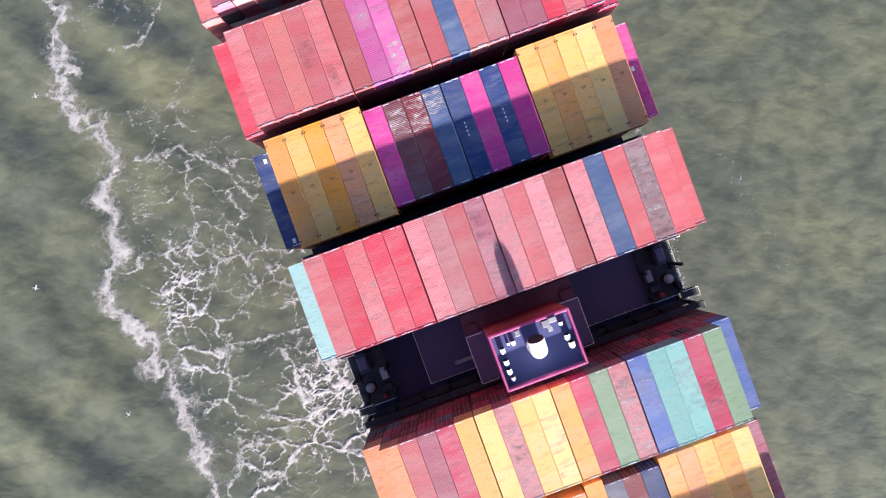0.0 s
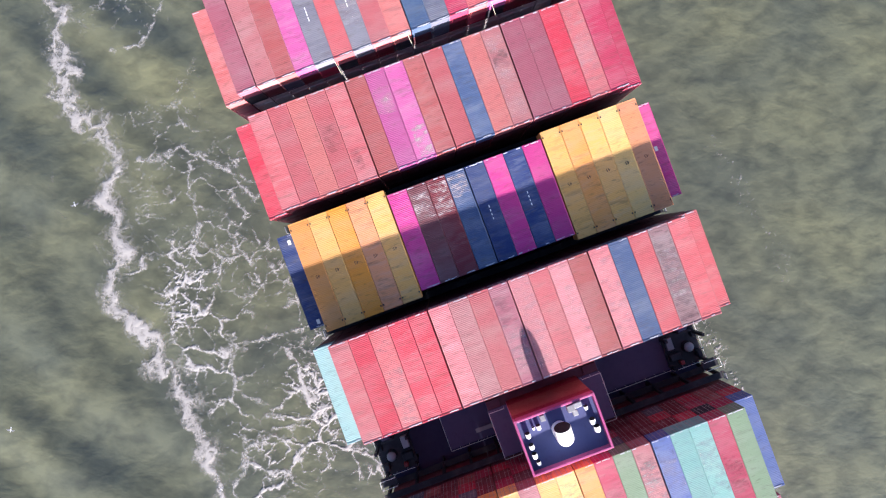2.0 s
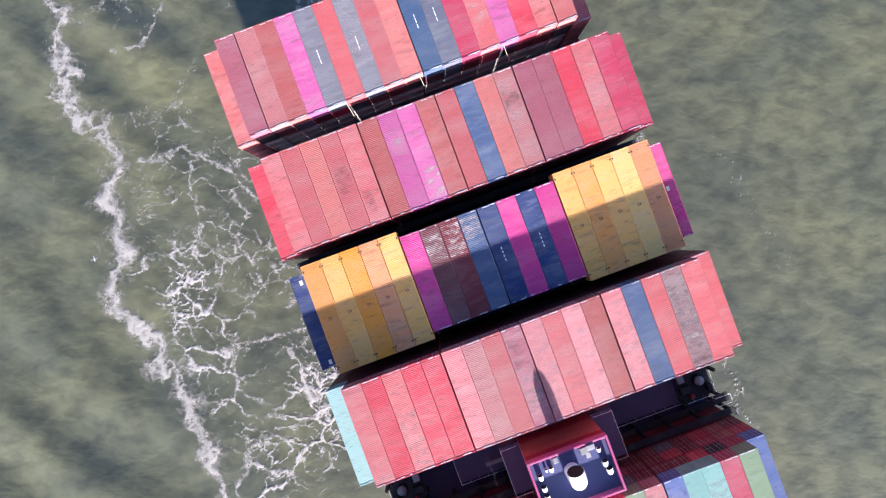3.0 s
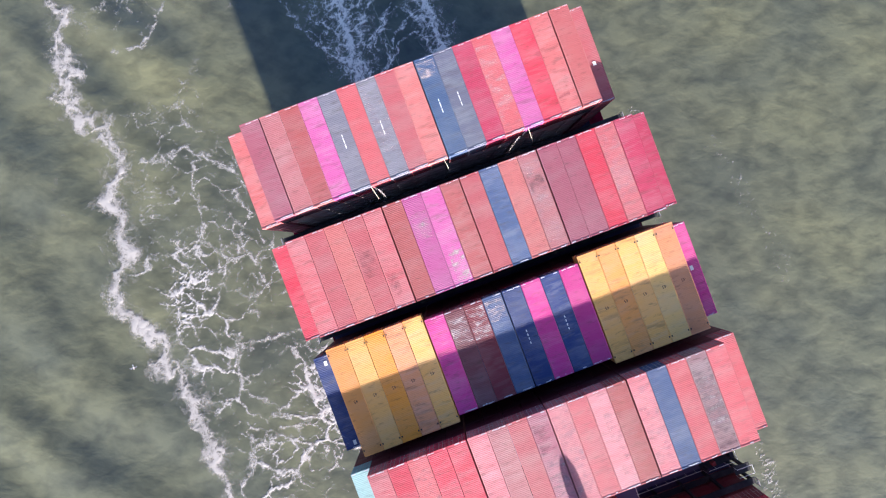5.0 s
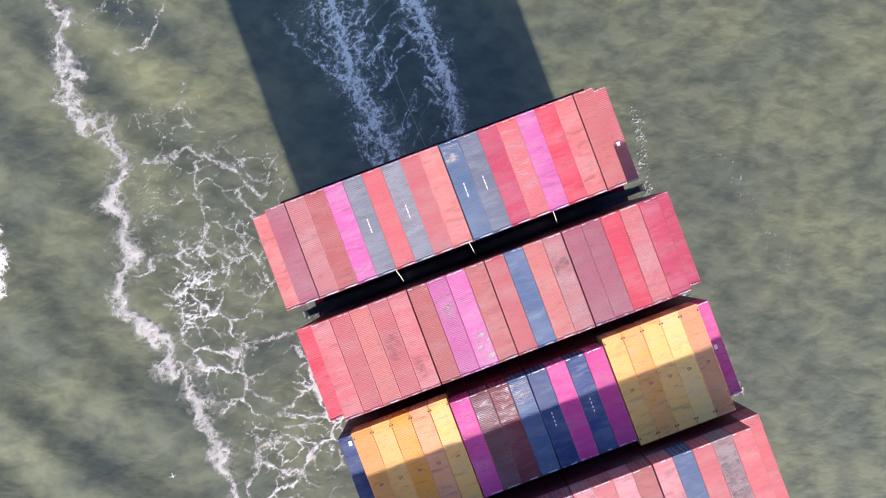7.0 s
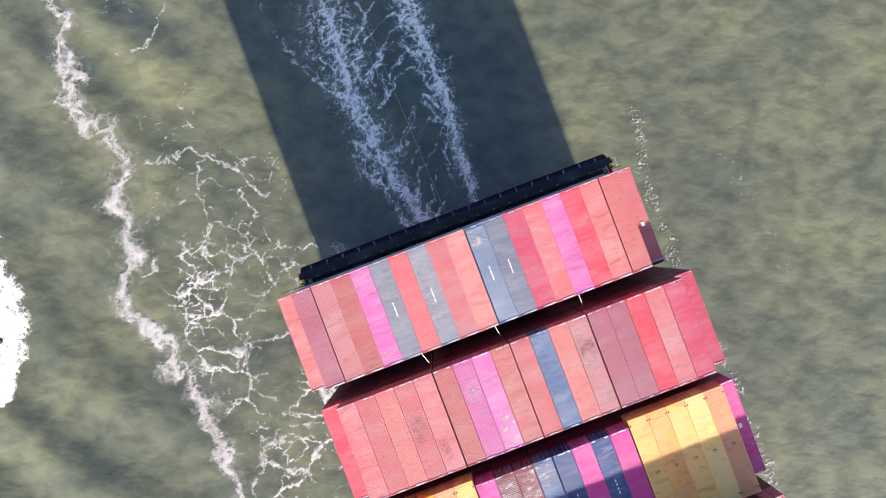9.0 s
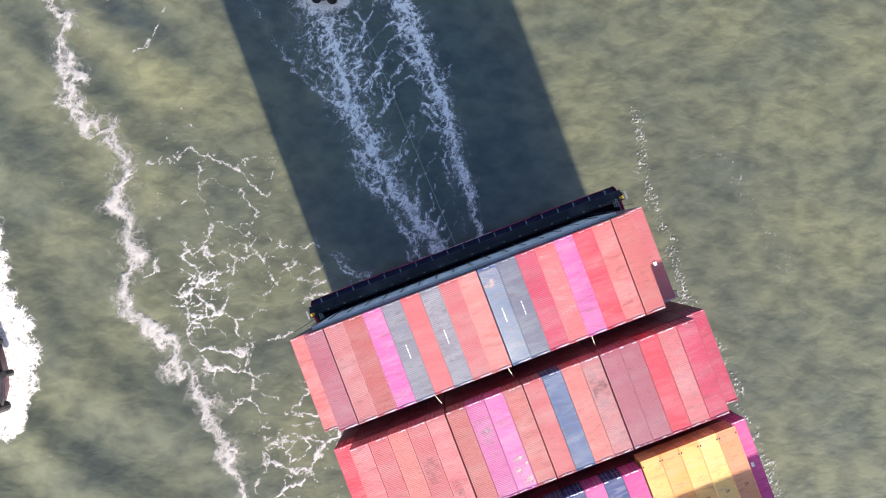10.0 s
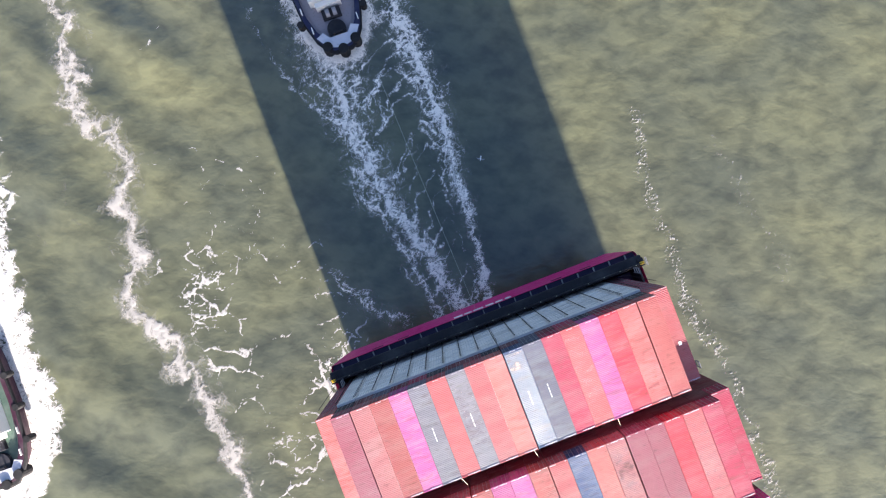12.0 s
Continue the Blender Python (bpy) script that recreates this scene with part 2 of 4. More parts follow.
def part(name, bm, material, parent, label="", smooth=False):
    ob = new(name, mesh_from(bm, name, material, smooth))
    ob.parent = parent
    return tagged(ob, label)


def boxes(name, items, material, parent, label="", bevel=0.0):
    bm = bmesh.new()
    for b in items:
        box(bm, *b, bevel=bevel)
    return part(name, bm, material, parent, label)


# ---- the water ----
bm = bmesh.new()
bmesh.ops.create_grid(bm, x_segments=1, y_segments=1, size=2400)
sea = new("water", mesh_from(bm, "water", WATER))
tagged(sea, "murky olive green harbour water with a low swell", "water", kind="structure")


# ---- foam ----
def hash2(ix, iy, k):
    v = np.sin(ix * 127.1 + iy * 311.7 + k * 74.7) * 43758.5453
    return v - np.floor(v)


def value_noise(x, y, k=0):
    ix, iy = np.floor(x), np.floor(y)
    fx, fy = x - ix, y - iy
    fx, fy = fx * fx * (3 - 2 * fx), fy * fy * (3 - 2 * fy)
    a, b, c, d = hash2(ix, iy, k), hash2(ix + 1, iy, k), hash2(ix, iy + 1, k), hash2(ix + 1, iy + 1, k)
    return (a * (1 - fx) + b * fx) * (1 - fy) + (c * (1 - fx) + d * fx) * fy


def fbm(x, y, k=0, octaves=4):
    return sum(value_noise(x * 2 ** o, y * 2 ** o, k + o) * 0.5 ** (o + 1) for o in range(octaves))


def lace(x, y, k=0):
    """One on the threads between irregular cells, falling to nothing inside them."""
    ix, iy = np.floor(x), np.floor(y)
    f1, f2 = np.full(x.shape, 9.0), np.full(x.shape, 9.0)
    for i in (-1, 0, 1):
        for j in (-1, 0, 1):
            d = np.hypot(ix + i + hash2(ix + i, iy + j, k) - x, iy + j + hash2(ix + i, iy + j, k + 9) - y)
            f2 = np.minimum(f2, np.maximum(f1, d))
            f1 = np.minimum(f1, d)
    return np.clip(1 - (f2 - f1) * 2.6, 0, 1)


def line_distance(x, y, pts):
    best = np.full(x.shape, 1e9)
    for (ax, ay), (bx, by) in zip(pts, pts[1:]):
        dx, dy = bx - ax, by - ay
        s = np.clip(((x - ax) * dx + (y - ay) * dy) / (dx * dx + dy * dy), 0, 1)
        best = np.minimum(best, np.hypot(x - ax - s * dx, y - ay - s * dy))
    return best


def band(x, y, pts, width):
    return np.exp(-(line_distance(x, y, pts) / width) ** 2)


def foam(name, x0, x1, y0, y1, step, field, material, label, lift=0.12):
    """A thin crust of foam wherever field(x, y) > 0, thicker where it is stronger."""
    gx, gy = np.meshgrid(np.arange(x0, x1, step), np.arange(y0, y1, step))
    f = field(gx, gy)
    w = gx.shape[1]
    idx = np.arange(gx.size).reshape(gx.shape)
    a, b, c, d = idx[:-1, :-1].ravel(), idx[:-1, 1:].ravel(), idx[1:, 1:].ravel(), idx[1:, :-1].ravel()
    tris = np.concatenate([np.stack([a, b, c], 1), np.stack([a, c, d], 1)])
    F, X, Y = f.ravel(), gx.ravel(), gy.ravel()
    tris = tris[(F[tris] > 0).any(1)]
    verts, faces, dens, seen = [], [], [], {}

    def vert(i):
        if i not in seen:
            seen[i] = len(verts)
            dens.append(min(1.0, F[i]))
            verts.append((X[i], Y[i], (0.03 if lift else 0.012) + lift * min(1.0, F[i])))
        return seen[i]

    def cut(i, j):
        key = (min(i, j), max(i, j))
        if key not in seen:
            s = F[i] / (F[i] - F[j])
            seen[key] = len(verts)
            dens.append(0.0)
            verts.append((X[i] + s * (X[j] - X[i]), Y[i] + s * (Y[j] - Y[i]), 0.03 if lift else 0.012))
        return seen[key]

    for t in tris.tolist():
        poly = []
        for i, j in zip(t, t[1:] + t[:1]):
            if F[i] > 0:
                poly.append(vert(i))
            if (F[i] > 0) != (F[j] > 0):
                poly.append(cut(i, j))
        faces.append(poly)
    me = mesh_of(name, verts, faces, material, True)
    att = me.attributes.new("froth", "FLOAT", "POINT")
    att.data.foreach_set("value", dens)
    ob = new(name, me)
    return tagged(ob, label, "foam", kind="stuff")


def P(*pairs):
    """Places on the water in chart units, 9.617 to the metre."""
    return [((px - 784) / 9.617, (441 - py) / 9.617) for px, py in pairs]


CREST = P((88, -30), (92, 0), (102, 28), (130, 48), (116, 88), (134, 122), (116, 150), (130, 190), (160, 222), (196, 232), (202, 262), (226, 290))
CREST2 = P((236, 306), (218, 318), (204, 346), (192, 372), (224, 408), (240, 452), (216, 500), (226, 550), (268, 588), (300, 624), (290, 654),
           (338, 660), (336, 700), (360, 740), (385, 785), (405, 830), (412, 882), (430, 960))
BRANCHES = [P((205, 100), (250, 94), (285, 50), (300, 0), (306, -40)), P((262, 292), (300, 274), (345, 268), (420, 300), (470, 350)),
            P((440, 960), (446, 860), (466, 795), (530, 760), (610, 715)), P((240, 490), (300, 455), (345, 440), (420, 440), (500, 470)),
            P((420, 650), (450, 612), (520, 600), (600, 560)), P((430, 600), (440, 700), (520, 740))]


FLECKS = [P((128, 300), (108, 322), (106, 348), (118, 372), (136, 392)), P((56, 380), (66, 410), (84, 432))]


def warp(x, y, amount=1.0, k=3, size=0.45):
    return x + amount * (fbm(x * size, y * size, k) - 0.47) * 3.2, y + amount * (fbm(x * size, y * size, k + 14) - 0.47) * 3.2


def crest_field(x, y):
    """Two strands that part and meet again, frayed, with a lacy skirt on the ship's side."""
    n = fbm(x * 0.16, y * 0.16, 5)
    strands = []
    mx, my = warp(x, y, 1.5, 120, 0.2)
    for k, amount in ((3, 1.2), (90, 1.9)):
        wx, wy = warp(mx, my, amount, k)
        d = np.minimum(line_distance(wx, wy, CREST) * 1.15, line_distance(wx, wy, CREST2))
        strands.append(np.exp(-(d / (0.22 + 0.75 * n)) ** 2))
    core = np.maximum(strands[0], 0.85 * strands[1])
    side = np.exp(-(d / 3.2) ** 2)
    fleck = np.maximum.reduce([band(*warp(x, y, 1.0, 7), f, 0.55) for f in FLECKS])
    return (core * (0.16 + 0.62 * fbm(x * 0.8, y * 0.8, 9)) + side * 0.50 * (0.1 + 1.3 * fbm(x * 0.25, y * 0.25, 8))
            + 0.42 * fleck * fbm(x * 0.7, y * 0.7, 97) - 0.10)


def lace_field(x, y):
    """Threads between large, drawn-out cells, with finer ones where the foam is thick."""
    wx, wy = warp(x, y, 1.3)
    bx, by = warp(x, y, 2.4, 71, 0.11)
    qx, qy = warp(bx, by, 0.8, 73, 0.6)
    br = np.maximum.reduce([band(wx, wy, b, 0.6) for b in BRANCHES])
    # the churned belt lies between the crest and the ship's side, and thickens towards the bow
    across = x + 0.40 * y + 36.5
    belt = np.clip(1.15 - np.abs(across / 22.0) ** 3, 0, 1) * np.interp(y, (-50, -26, -8, 6, 20, 50), (1.0, 1.0, 0.86, 0.62, 0.52, 0.50))
    clump = np.clip((fbm(x * 0.065, y * 0.065, 21) - 0.30) * 3.4, 0, 1)
    dens = belt * (0.45 + 0.62 * clump)
    patch = np.clip((fbm(x * 0.17, y * 0.17, 23) - 0.26) * 2.8, 0, 1)
    web = np.maximum.reduce([lace(qx * 0.13, qy * 0.16, 4) ** 2.2, 0.98 * lace(qx * 0.27, qy * 0.33, 6) ** 1.9 * (0.62 + 0.45 * patch),
                             0.95 * lace(qx * 0.62, qy * 0.7, 12) ** 1.6 * (0.25 + 0.8 * patch) * (0.4 + 0.6 * clump)])
    web = web * (0.80 + 0.40 * fbm(x * 0.7, y * 0.7, 29))
    fray = 0.16 * (fbm(x * 1.6, y * 1.6, 25) - 0.5)
    film = 0.22 * belt * clump * patch - 0.05
    return np.maximum(np.maximum(br * (0.1 + 1.0 * fbm(x * 0.5, y * 0.5, 11)) - 0.16, 1.6 * (web * dens - 0.30 + fray)), film)


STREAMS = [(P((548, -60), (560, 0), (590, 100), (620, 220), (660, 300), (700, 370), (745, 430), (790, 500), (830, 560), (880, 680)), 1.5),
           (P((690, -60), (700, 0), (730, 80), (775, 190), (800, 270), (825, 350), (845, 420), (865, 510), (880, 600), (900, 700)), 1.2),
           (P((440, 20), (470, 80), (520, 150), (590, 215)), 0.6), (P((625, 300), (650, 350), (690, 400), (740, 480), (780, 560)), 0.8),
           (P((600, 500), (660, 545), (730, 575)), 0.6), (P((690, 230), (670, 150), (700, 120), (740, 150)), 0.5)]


SWIRLS = random.Random(12)
ARCS = []
# arches of foam that rise from the inner edge of the left stream and bend over to the right one
for k in range(15):
    f = k / 14
    lx, rx, yy = 585 + 245 * f + SWIRLS.uniform(-8, 30), 728 + 130 * f, 60 + 500 * f
    rise, low = SWIRLS.uniform(24, 60), SWIRLS.uniform(30, 80)
    arch = []
    for q in range(9):
        a = q / 8
        x = lx + 30 * (1 - f) + (rx - lx - 30 * (1 - f)) * a ** 0.85
        arch.append((x, yy - rise * math.sin(math.pi * min(1, a * 1.05)) + low * (1 - a) ** 2))
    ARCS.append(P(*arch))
for k in range(26):
    f = SWIRLS.random()
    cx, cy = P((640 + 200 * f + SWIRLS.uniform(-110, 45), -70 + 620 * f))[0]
    r, a0, turn = SWIRLS.uniform(1.0, 3.0), SWIRLS.uniform(0, 6.28), SWIRLS.uniform(1.6, 3.6)
    ARCS.append([(cx + r * math.cos(a0 + turn * q / 6) * (1 - 0.06 * q), cy + 1.4 * r * math.sin(a0 + turn * q / 6) * (1 - 0.06 * q)) for q in range(7)])


def wash_field(x, y):
    wx, wy = warp(x, y, 0.9)
    vx, vy = warp(x, y, 1.5, 93)
    core = np.maximum.reduce([np.maximum(band(wx, wy, pts, w * 0.42), 0.8 * band(vx, vy, pts, w * 0.5)) for pts, w in STREAMS])
    up = np.clip((y - 4) / 26, 0, 1)
    halo = np.maximum(np.exp(-(line_distance(wx, wy, STREAMS[0][0]) / (2.8 + 4.2 * up)) ** 2), 0.9 * np.exp(-(line_distance(wx, wy, STREAMS[1][0]) / (1.6 + 2.6 * up)) ** 2))
    halo = np.maximum(halo, 0.62 * np.exp(-(np.minimum(line_distance(vx, vy, STREAMS[3][0]), line_distance(vx, vy, STREAMS[4][0])) / 2.8) ** 2))
    arcs = np.maximum.reduce([band(wx, wy, pts, 0.24) for pts in ARCS])
    n = fbm(x * 0.22, y * 0.22, 35)
    threads = np.maximum(lace(vx * 0.45, vy * 0.36, 31), 0.8 * lace(wx * 1.0, wy * 0.8, 32)) ** 2
    return (core * (0.05 + 0.72 * fbm(x * 1.1, y * 1.1, 33)) + halo * (0.15 + 0.36 * n + (0.42 + 0.16 * up) * threads) + arcs * (0.18 + 0.55 * fbm(x * 0.5, y * 0.5, 37))
            - 0.10)


def side_field(x, y):
    wx, wy = warp(x, y, 1.2)
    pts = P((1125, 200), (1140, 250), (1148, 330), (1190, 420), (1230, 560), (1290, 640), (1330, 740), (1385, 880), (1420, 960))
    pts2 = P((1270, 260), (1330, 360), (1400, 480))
    d = np.maximum(band(wx, wy, pts, 1.6), 0.6 * band(wx, wy, pts2, 3.0))
    return d * lace(wx * 1.3, wy * 1.3, 41) * (0.3 + 1.1 * fbm(x * 1.5, y * 1.5, 43)) - 0.22


foam_crest = foam("foam_crest", -82, -30, -56, 50, 0.26, crest_field, FOAM_THICK, "wavering white line of wake foam on the water")
foam_lace = foam("foam_lace", -76, -8, -56, 50, 0.2, lace_field, FOAM_THIN, "thin web of dissolving white foam beside the ship", 0.10)
foam_wash = foam("propeller_wash", -44, 16, -28, 54, 0.2, wash_field, FOAM_WASH, "two churned white streams of propeller wash")
foam_side = foam("foam_specks", 30, 70, -56, 26, 0.24, side_field, FOAM_THIN, "scattered specks of foam along the ship's side")

# ---- the ship ----
ship = new("container_ship")
tagged(ship, "large container ship with a magenta hull and dark decks under way", "ship")
on_ship.append((ship, Matrix()))
W = 25.05

# hull: stations from stern to bow (distance aft, half breadth at deck, half breadth at the waterline)
STATIONS = [(51.4, 24.5, 20.5), (50.9, 24.8, 21.5), (49.6, 24.95, 22.5), (45.0, W, 23.0), (35.0, W, 24.6), (0.0, W, W), (-60.0, W, W),
            (-90.0, 24.2, 22.0), (-110.0, 19.5, 13.5), (-122.0, 11.0, 5.0), (-130.0, 1.0, 0.4)]
LEVELS = [(18.7, 1.0), (12.0, 0.8), (9.0, 0.6), (6.0, 0.35), (0.0, 0.0), (-3.0, -0.1)]


def counter(v, z):
    """The stern overhangs: below nine metres it draws in towards the propeller."""
    k = min(1.0, max(0.0, (v - 40.0) / 11.4))
    return v - k * float(np.interp(z, (-3.0, 0.0, 9.0), (13.0, 11.0, 0.0)))



hv, hf = [], []
for v, wd, ww in STATIONS:
    for z, k in LEVELS:
        hv.append((ww + (wd - ww) * k, counter(v, z), z))
    for z, k in reversed(LEVELS):
        hv.append((-(ww + (wd - ww) * k), counter(v, z), z))
nl = len(LEVELS) * 2
for s in range(len(STATIONS) - 1):
    for k in range(nl):
        if k != nl - 1:
            hf.append((s * nl + k, s * nl + k + 1, (s + 1) * nl + k + 1, (s + 1) * nl + k))
for k in range(len(LEVELS) - 1):
    hf.append((k, k + 1, nl - 2 - k, nl - 1 - k))
hull = new("hull", mesh_of("hull", hv, hf, HULL_MAT))
hull.parent = ship
tagged(hull, "magenta painted steel hull")
dv, df = [], []
for v, wd, ww in STATIONS:
    for q in ((v - 0.12, 18.2),) if v > 49.4 or v < 34 else ((49.3, 18.2), (49.3, 12.6), (v - 0.12, 12.6)) if v > 44 else ((v - 0.12, 12.6), (v - 0.12, 18.2)):
        dv += [(wd - 0.15, *q), (-(wd - 0.15), *q)]
for s_ in range(len(dv) // 2 - 1):
    df.append((2 * s_, 2 * s_ + 1, 2 * s_ + 3, 2 * s_ + 2))
deck = new("main_deck", mesh_of("main_deck", dv, df, DECK_MAT))
deck.parent = ship
tagged(deck, "dark navy steel main deck")

# stern: black lashing beam, mooring deck ribs, fittings
boxes("stern_beam", [(-W, W, 49.0, 50.6, 18.9, 19.5), (-W, W, 49.3, 49.45, 19.5, 20.0)], BLACK_MAT, ship, "black steel beam across the stern", 0.05)
for i in range(19):
    x = -23 + i * 2.555
    boxes("deck_rib", [(x - 0.07, x + 0.07, 50.6, 51.25, 18.5, 18.95)], STEEL_MAT, ship)
    boxes("deck_lamp", [(x + 0.7, x + 0.84, 49.3, 49.44, 20.0, 20.12)], ROPE_MAT, ship, "small pale deck fitting")
for sx in (-1, 1):
    boxes("end_platform", [(sx * 24.7 - 0.5, sx * 24.7 + 0.5, 48.9, 50.2, 19.55, 19.7)], BLACK_MAT, ship, "black end platform", 0.03)
    boxes("marker_box", [(sx * 24.75 - 0.3, sx * 24.75 + 0.3, 49.2, 49.6, 19.7, 20.0)], YELLOW_MAT, ship, "yellow marker box", 0.03)
    boxes("end_rail", [(sx * 25.3 - 0.04, sx * 25.3 + 0.04, 48.9, 50.2, 19.75 + k, 19.83 + k) for k in (0.4, 0.9)], STEEL_MAT, ship)
    boxes("side_bulkhead", [(sx * 24.3 - 0.12, sx * 24.3 + 0.12, 45.0, 49.2, 12.7, 19.2)], BLACK_MAT, ship, "black steel side bulkhead")
    boxes("end_frame", [(sx * 23.4 - 0.06, sx * 23.4 + 0.06, 48.3, 49.2, z, z + 0.1) for z in (19.6, 20.6, 21.6)]
          + [(sx * 23.4 - 0.06, sx * 23.4 + 0.06, y - 0.06, y + 0.06, 19.0, 21.7) for y in (48.35, 49.15)], STEEL_MAT, ship, "grey ladder frame")
# the name on the transom: plain white bars
for x0, x1 in ((-4.6, -3.2), (-2.9, -1.7), (-1.4, 0.2), (0.6, 1.9), (2.2, 3.4), (3.8, 4.8)):
    boxes("name_bar", [(x0, x1, 51.38, 51.46, 16.7, 18.0)], WHITE_MAT, ship)

# black plates on the transom stand in for the dark open ports
for u in (-17.2, -13.0, 12.3, 17.1):
    boxes("mooring_port", [(u - 0.9, u + 0.9, 51.3, 51.44, 16.9, 17.6)], BLACK_MAT, ship, "dark mooring port in the transom", 0.02)

# ---- containers ----
WID, HIGH = 2.41, 2.54


def container_meshes(L):
    h, w, y = HIGH, WID / 2, L / 2
    bm = bmesh.new()
    box(bm, -w + 0.03, w - 0.03, -y + 0.06, y - 0.06, 0.1, h - 0.075)
    for sx in (-1, 1):
        for sy in (-1, 1):
            box(bm, *sorted((sx * w, sx * (w - 0.16))), *sorted((sy * y, sy * (y - 0.18))), 0, h, 0.012)
        box(bm, *sorted((sx * w, sx * (w - 0.07))), -y + 0.17, y - 0.17, h - 0.12, h - 0.012)
        box(bm, *sorted((sx * w, sx * (w - 0.07))), -y + 0.17, y - 0.17, 0.02, 0.18)
    for sy in (-1, 1):
        box(bm, -w + 0.15, w - 0.15, *sorted((sy * y, sy * (y - 0.12))), h - 0.14, h - 0.006)
        box(bm, -w + 0.15, w - 0.15, *sorted((sy * y, sy * (y - 0.12))), 0.02, 0.2)
    # side corrugation
    n = int(L / 0.56)
    for i in range(n):
        yy = -y + 0.4 + i * (L - 0.8) / (n - 1)
        for sx in (-1, 1):
            box(bm, *sorted((sx * (w - 0.03), sx * (w - 0.005))), yy - 0.12, yy + 0.12, 0.18, h - 0.12)
    body = mesh_from(bm, "container", paint("red"))
    # roof: cross corrugations between flat end panels
    prof, n = [], int((L - 0.6) / 0.205)
    pitch = (L - 0.6) / n
    prof.append((-y + 0.1, 0.0))
    for i in range(n):
        a = -y + 0.30 + i * pitch
        prof += [(a + pitch * k, z) for k, z in ((0.0, 0.0), (0.36, 0.0), (0.52, 0.018), (0.84, 0.018))]
    prof += [(y - 0.30, 0.0), (y - 0.1, 0.0)]
    rv, rf = [], []
    for yy, z in prof:
        rv += [(-w + 0.06, yy, h - 0.045 + z), (w - 0.06, yy, h - 0.045 + z)]
    for i in range(len(prof) - 1):
        rf.append((2 * i, 2 * i + 1, 2 * i + 3, 2 * i + 2))
    roof = mesh_of("roof", rv, rf, paint("red"))
    # door leaf and locking bar, for the aft end
    bm = bmesh.new()
    box(bm, 0.012, w - 0.16, -0.01, 0.035, 0.22, h - 0.16, 0.006)
    for k in range(4):
        box(bm, 0.06, w - 0.2, 0.03, 0.05, 0.32 + k * 0.52, 0.55 + k * 0.52)
    door = mesh_from(bm, "door", paint("red"))
    bm = bmesh.new()
    tube(bm, (0, 0.075, 0.1), (0, 0.075, h - 0.08), 0.03, seg=6)
    box(bm, -0.02, 0.3, 0.06, 0.09, 1.0, 1.05)
    bar = mesh_from(bm, "locking_bar", LATCH)
    return body, roof, door, bar


bm = bmesh.new()
box(bm, -1.02, 1.02, 0.0, 0.03, 0.2, 2.45, 0.01)
box(bm, -0.98, 0.98, 0.03, 0.07, 2.15, 2.4, 0.01)
box(bm, -0.98, -0.2, 0.03, 0.08, 0.25, 1.0, 0.01)
box(bm, -0.98, 0.98, 0.03, 0.06, 1.05, 1.14)
UNIT = mesh_from(bm, "cooling_unit", paint("reefer"))
bm = bmesh.new()
for k in range(6):
    box(bm, -0.93 + k * 0.36, -0.88 + k * 0.36, 0.03, 0.08, 0.25, 2.4)
box(bm, 0.05, 0.9, 0.03, 0.05, 0.5, 0.85)
GRILLE = mesh_from(bm, "grille", VENT_MAT)
paint_of = {}
MESHES = {L: container_meshes(L) for L in (12.19, 13.72)}
COLOUR_WORDS = {"red": "bright red", "crimson": "crimson", "rose": "faded rose red", "brick": "brick brown", "mauve": "mauve red", "pink": "sun-bleached pink",
                "dusty": "dusty pink", "salmon": "salmon orange", "orange": "orange", "coral": "coral red", "magenta": "vivid magenta", "orchid": "pale magenta",
                "grey": "grey", "slate": "slate grey", "blue": "mid blue", "navy": "navy blue", "ochre": "ochre yellow", "yellow": "deep yellow",
                "straw": "straw yellow", "cream": "cream yellow", "tan": "tan", "maroon": "maroon", "brown": "dark brown", "cyan": "light cyan",
                "turquoise": "turquoise", "green": "green", "royal": "royal blue", "worn": "badly worn grey and maroon", "white": "white",
                "reefer": "pale grey refrigerated", "dark": "dark grey", "pale": "pale pink", "rust": "rusty red"}


def coloured(name, mesh, mat, parent):
    ob = new(name, mesh)
    ob.parent = parent
    ob.material_slots[0].link, ob.material_slots[0].material = "OBJECT", mat
    return ob


def container(u, v, top, colour, L=12.19, roofed=True, doors=True, where="stacked on deck"):
    body, roof, door, bar = MESHES[L]
    mat = paint(colour)
    c = coloured("container", body, mat, None)
    tagged(c, f"{COLOUR_WORDS[colour]} steel shipping container {where}", "container", "containers on deck")
    if roofed:
        coloured("roof", roof, mat, c)
    if doors and colour == "reefer":
        unit = coloured("cooling_unit", UNIT, mat, c)
        unit.matrix_basis = Matrix.Translation((0, L / 2 - 0.06, 0))
        g = new("grille", GRILLE)
        g.parent = unit
    elif doors:
        for s in (0, 1):
            d = coloured("door", door, mat, c)
            d.matrix_basis = Matrix.Translation((0, L / 2 - 0.06, 0)) @ Matrix.Diagonal((1 - 2 * s, 1, 1, 1))
            for x in (0.34, 0.82):
                b = new("locking_bar", bar)
                b.parent = d
                b.matrix_basis = Matrix.Translation((x, 0, 0))
    paint_of[c.name] = colour
    on_ship.append((c, pose(u, v, top - HIGH)))
    return c


def column(c, stern=False):
    if stern:
        return c * 2.428 - 23.37 + (-0.17 if c < 2 else -0.06 if c < 10 else 0.05 if c < 17 else 0.17)
    return (c - 9.5) * 2.46 + (-0.17 if c < 6 else 0.17 if c > 13 else -0.04 if c < 10 else 0.04)


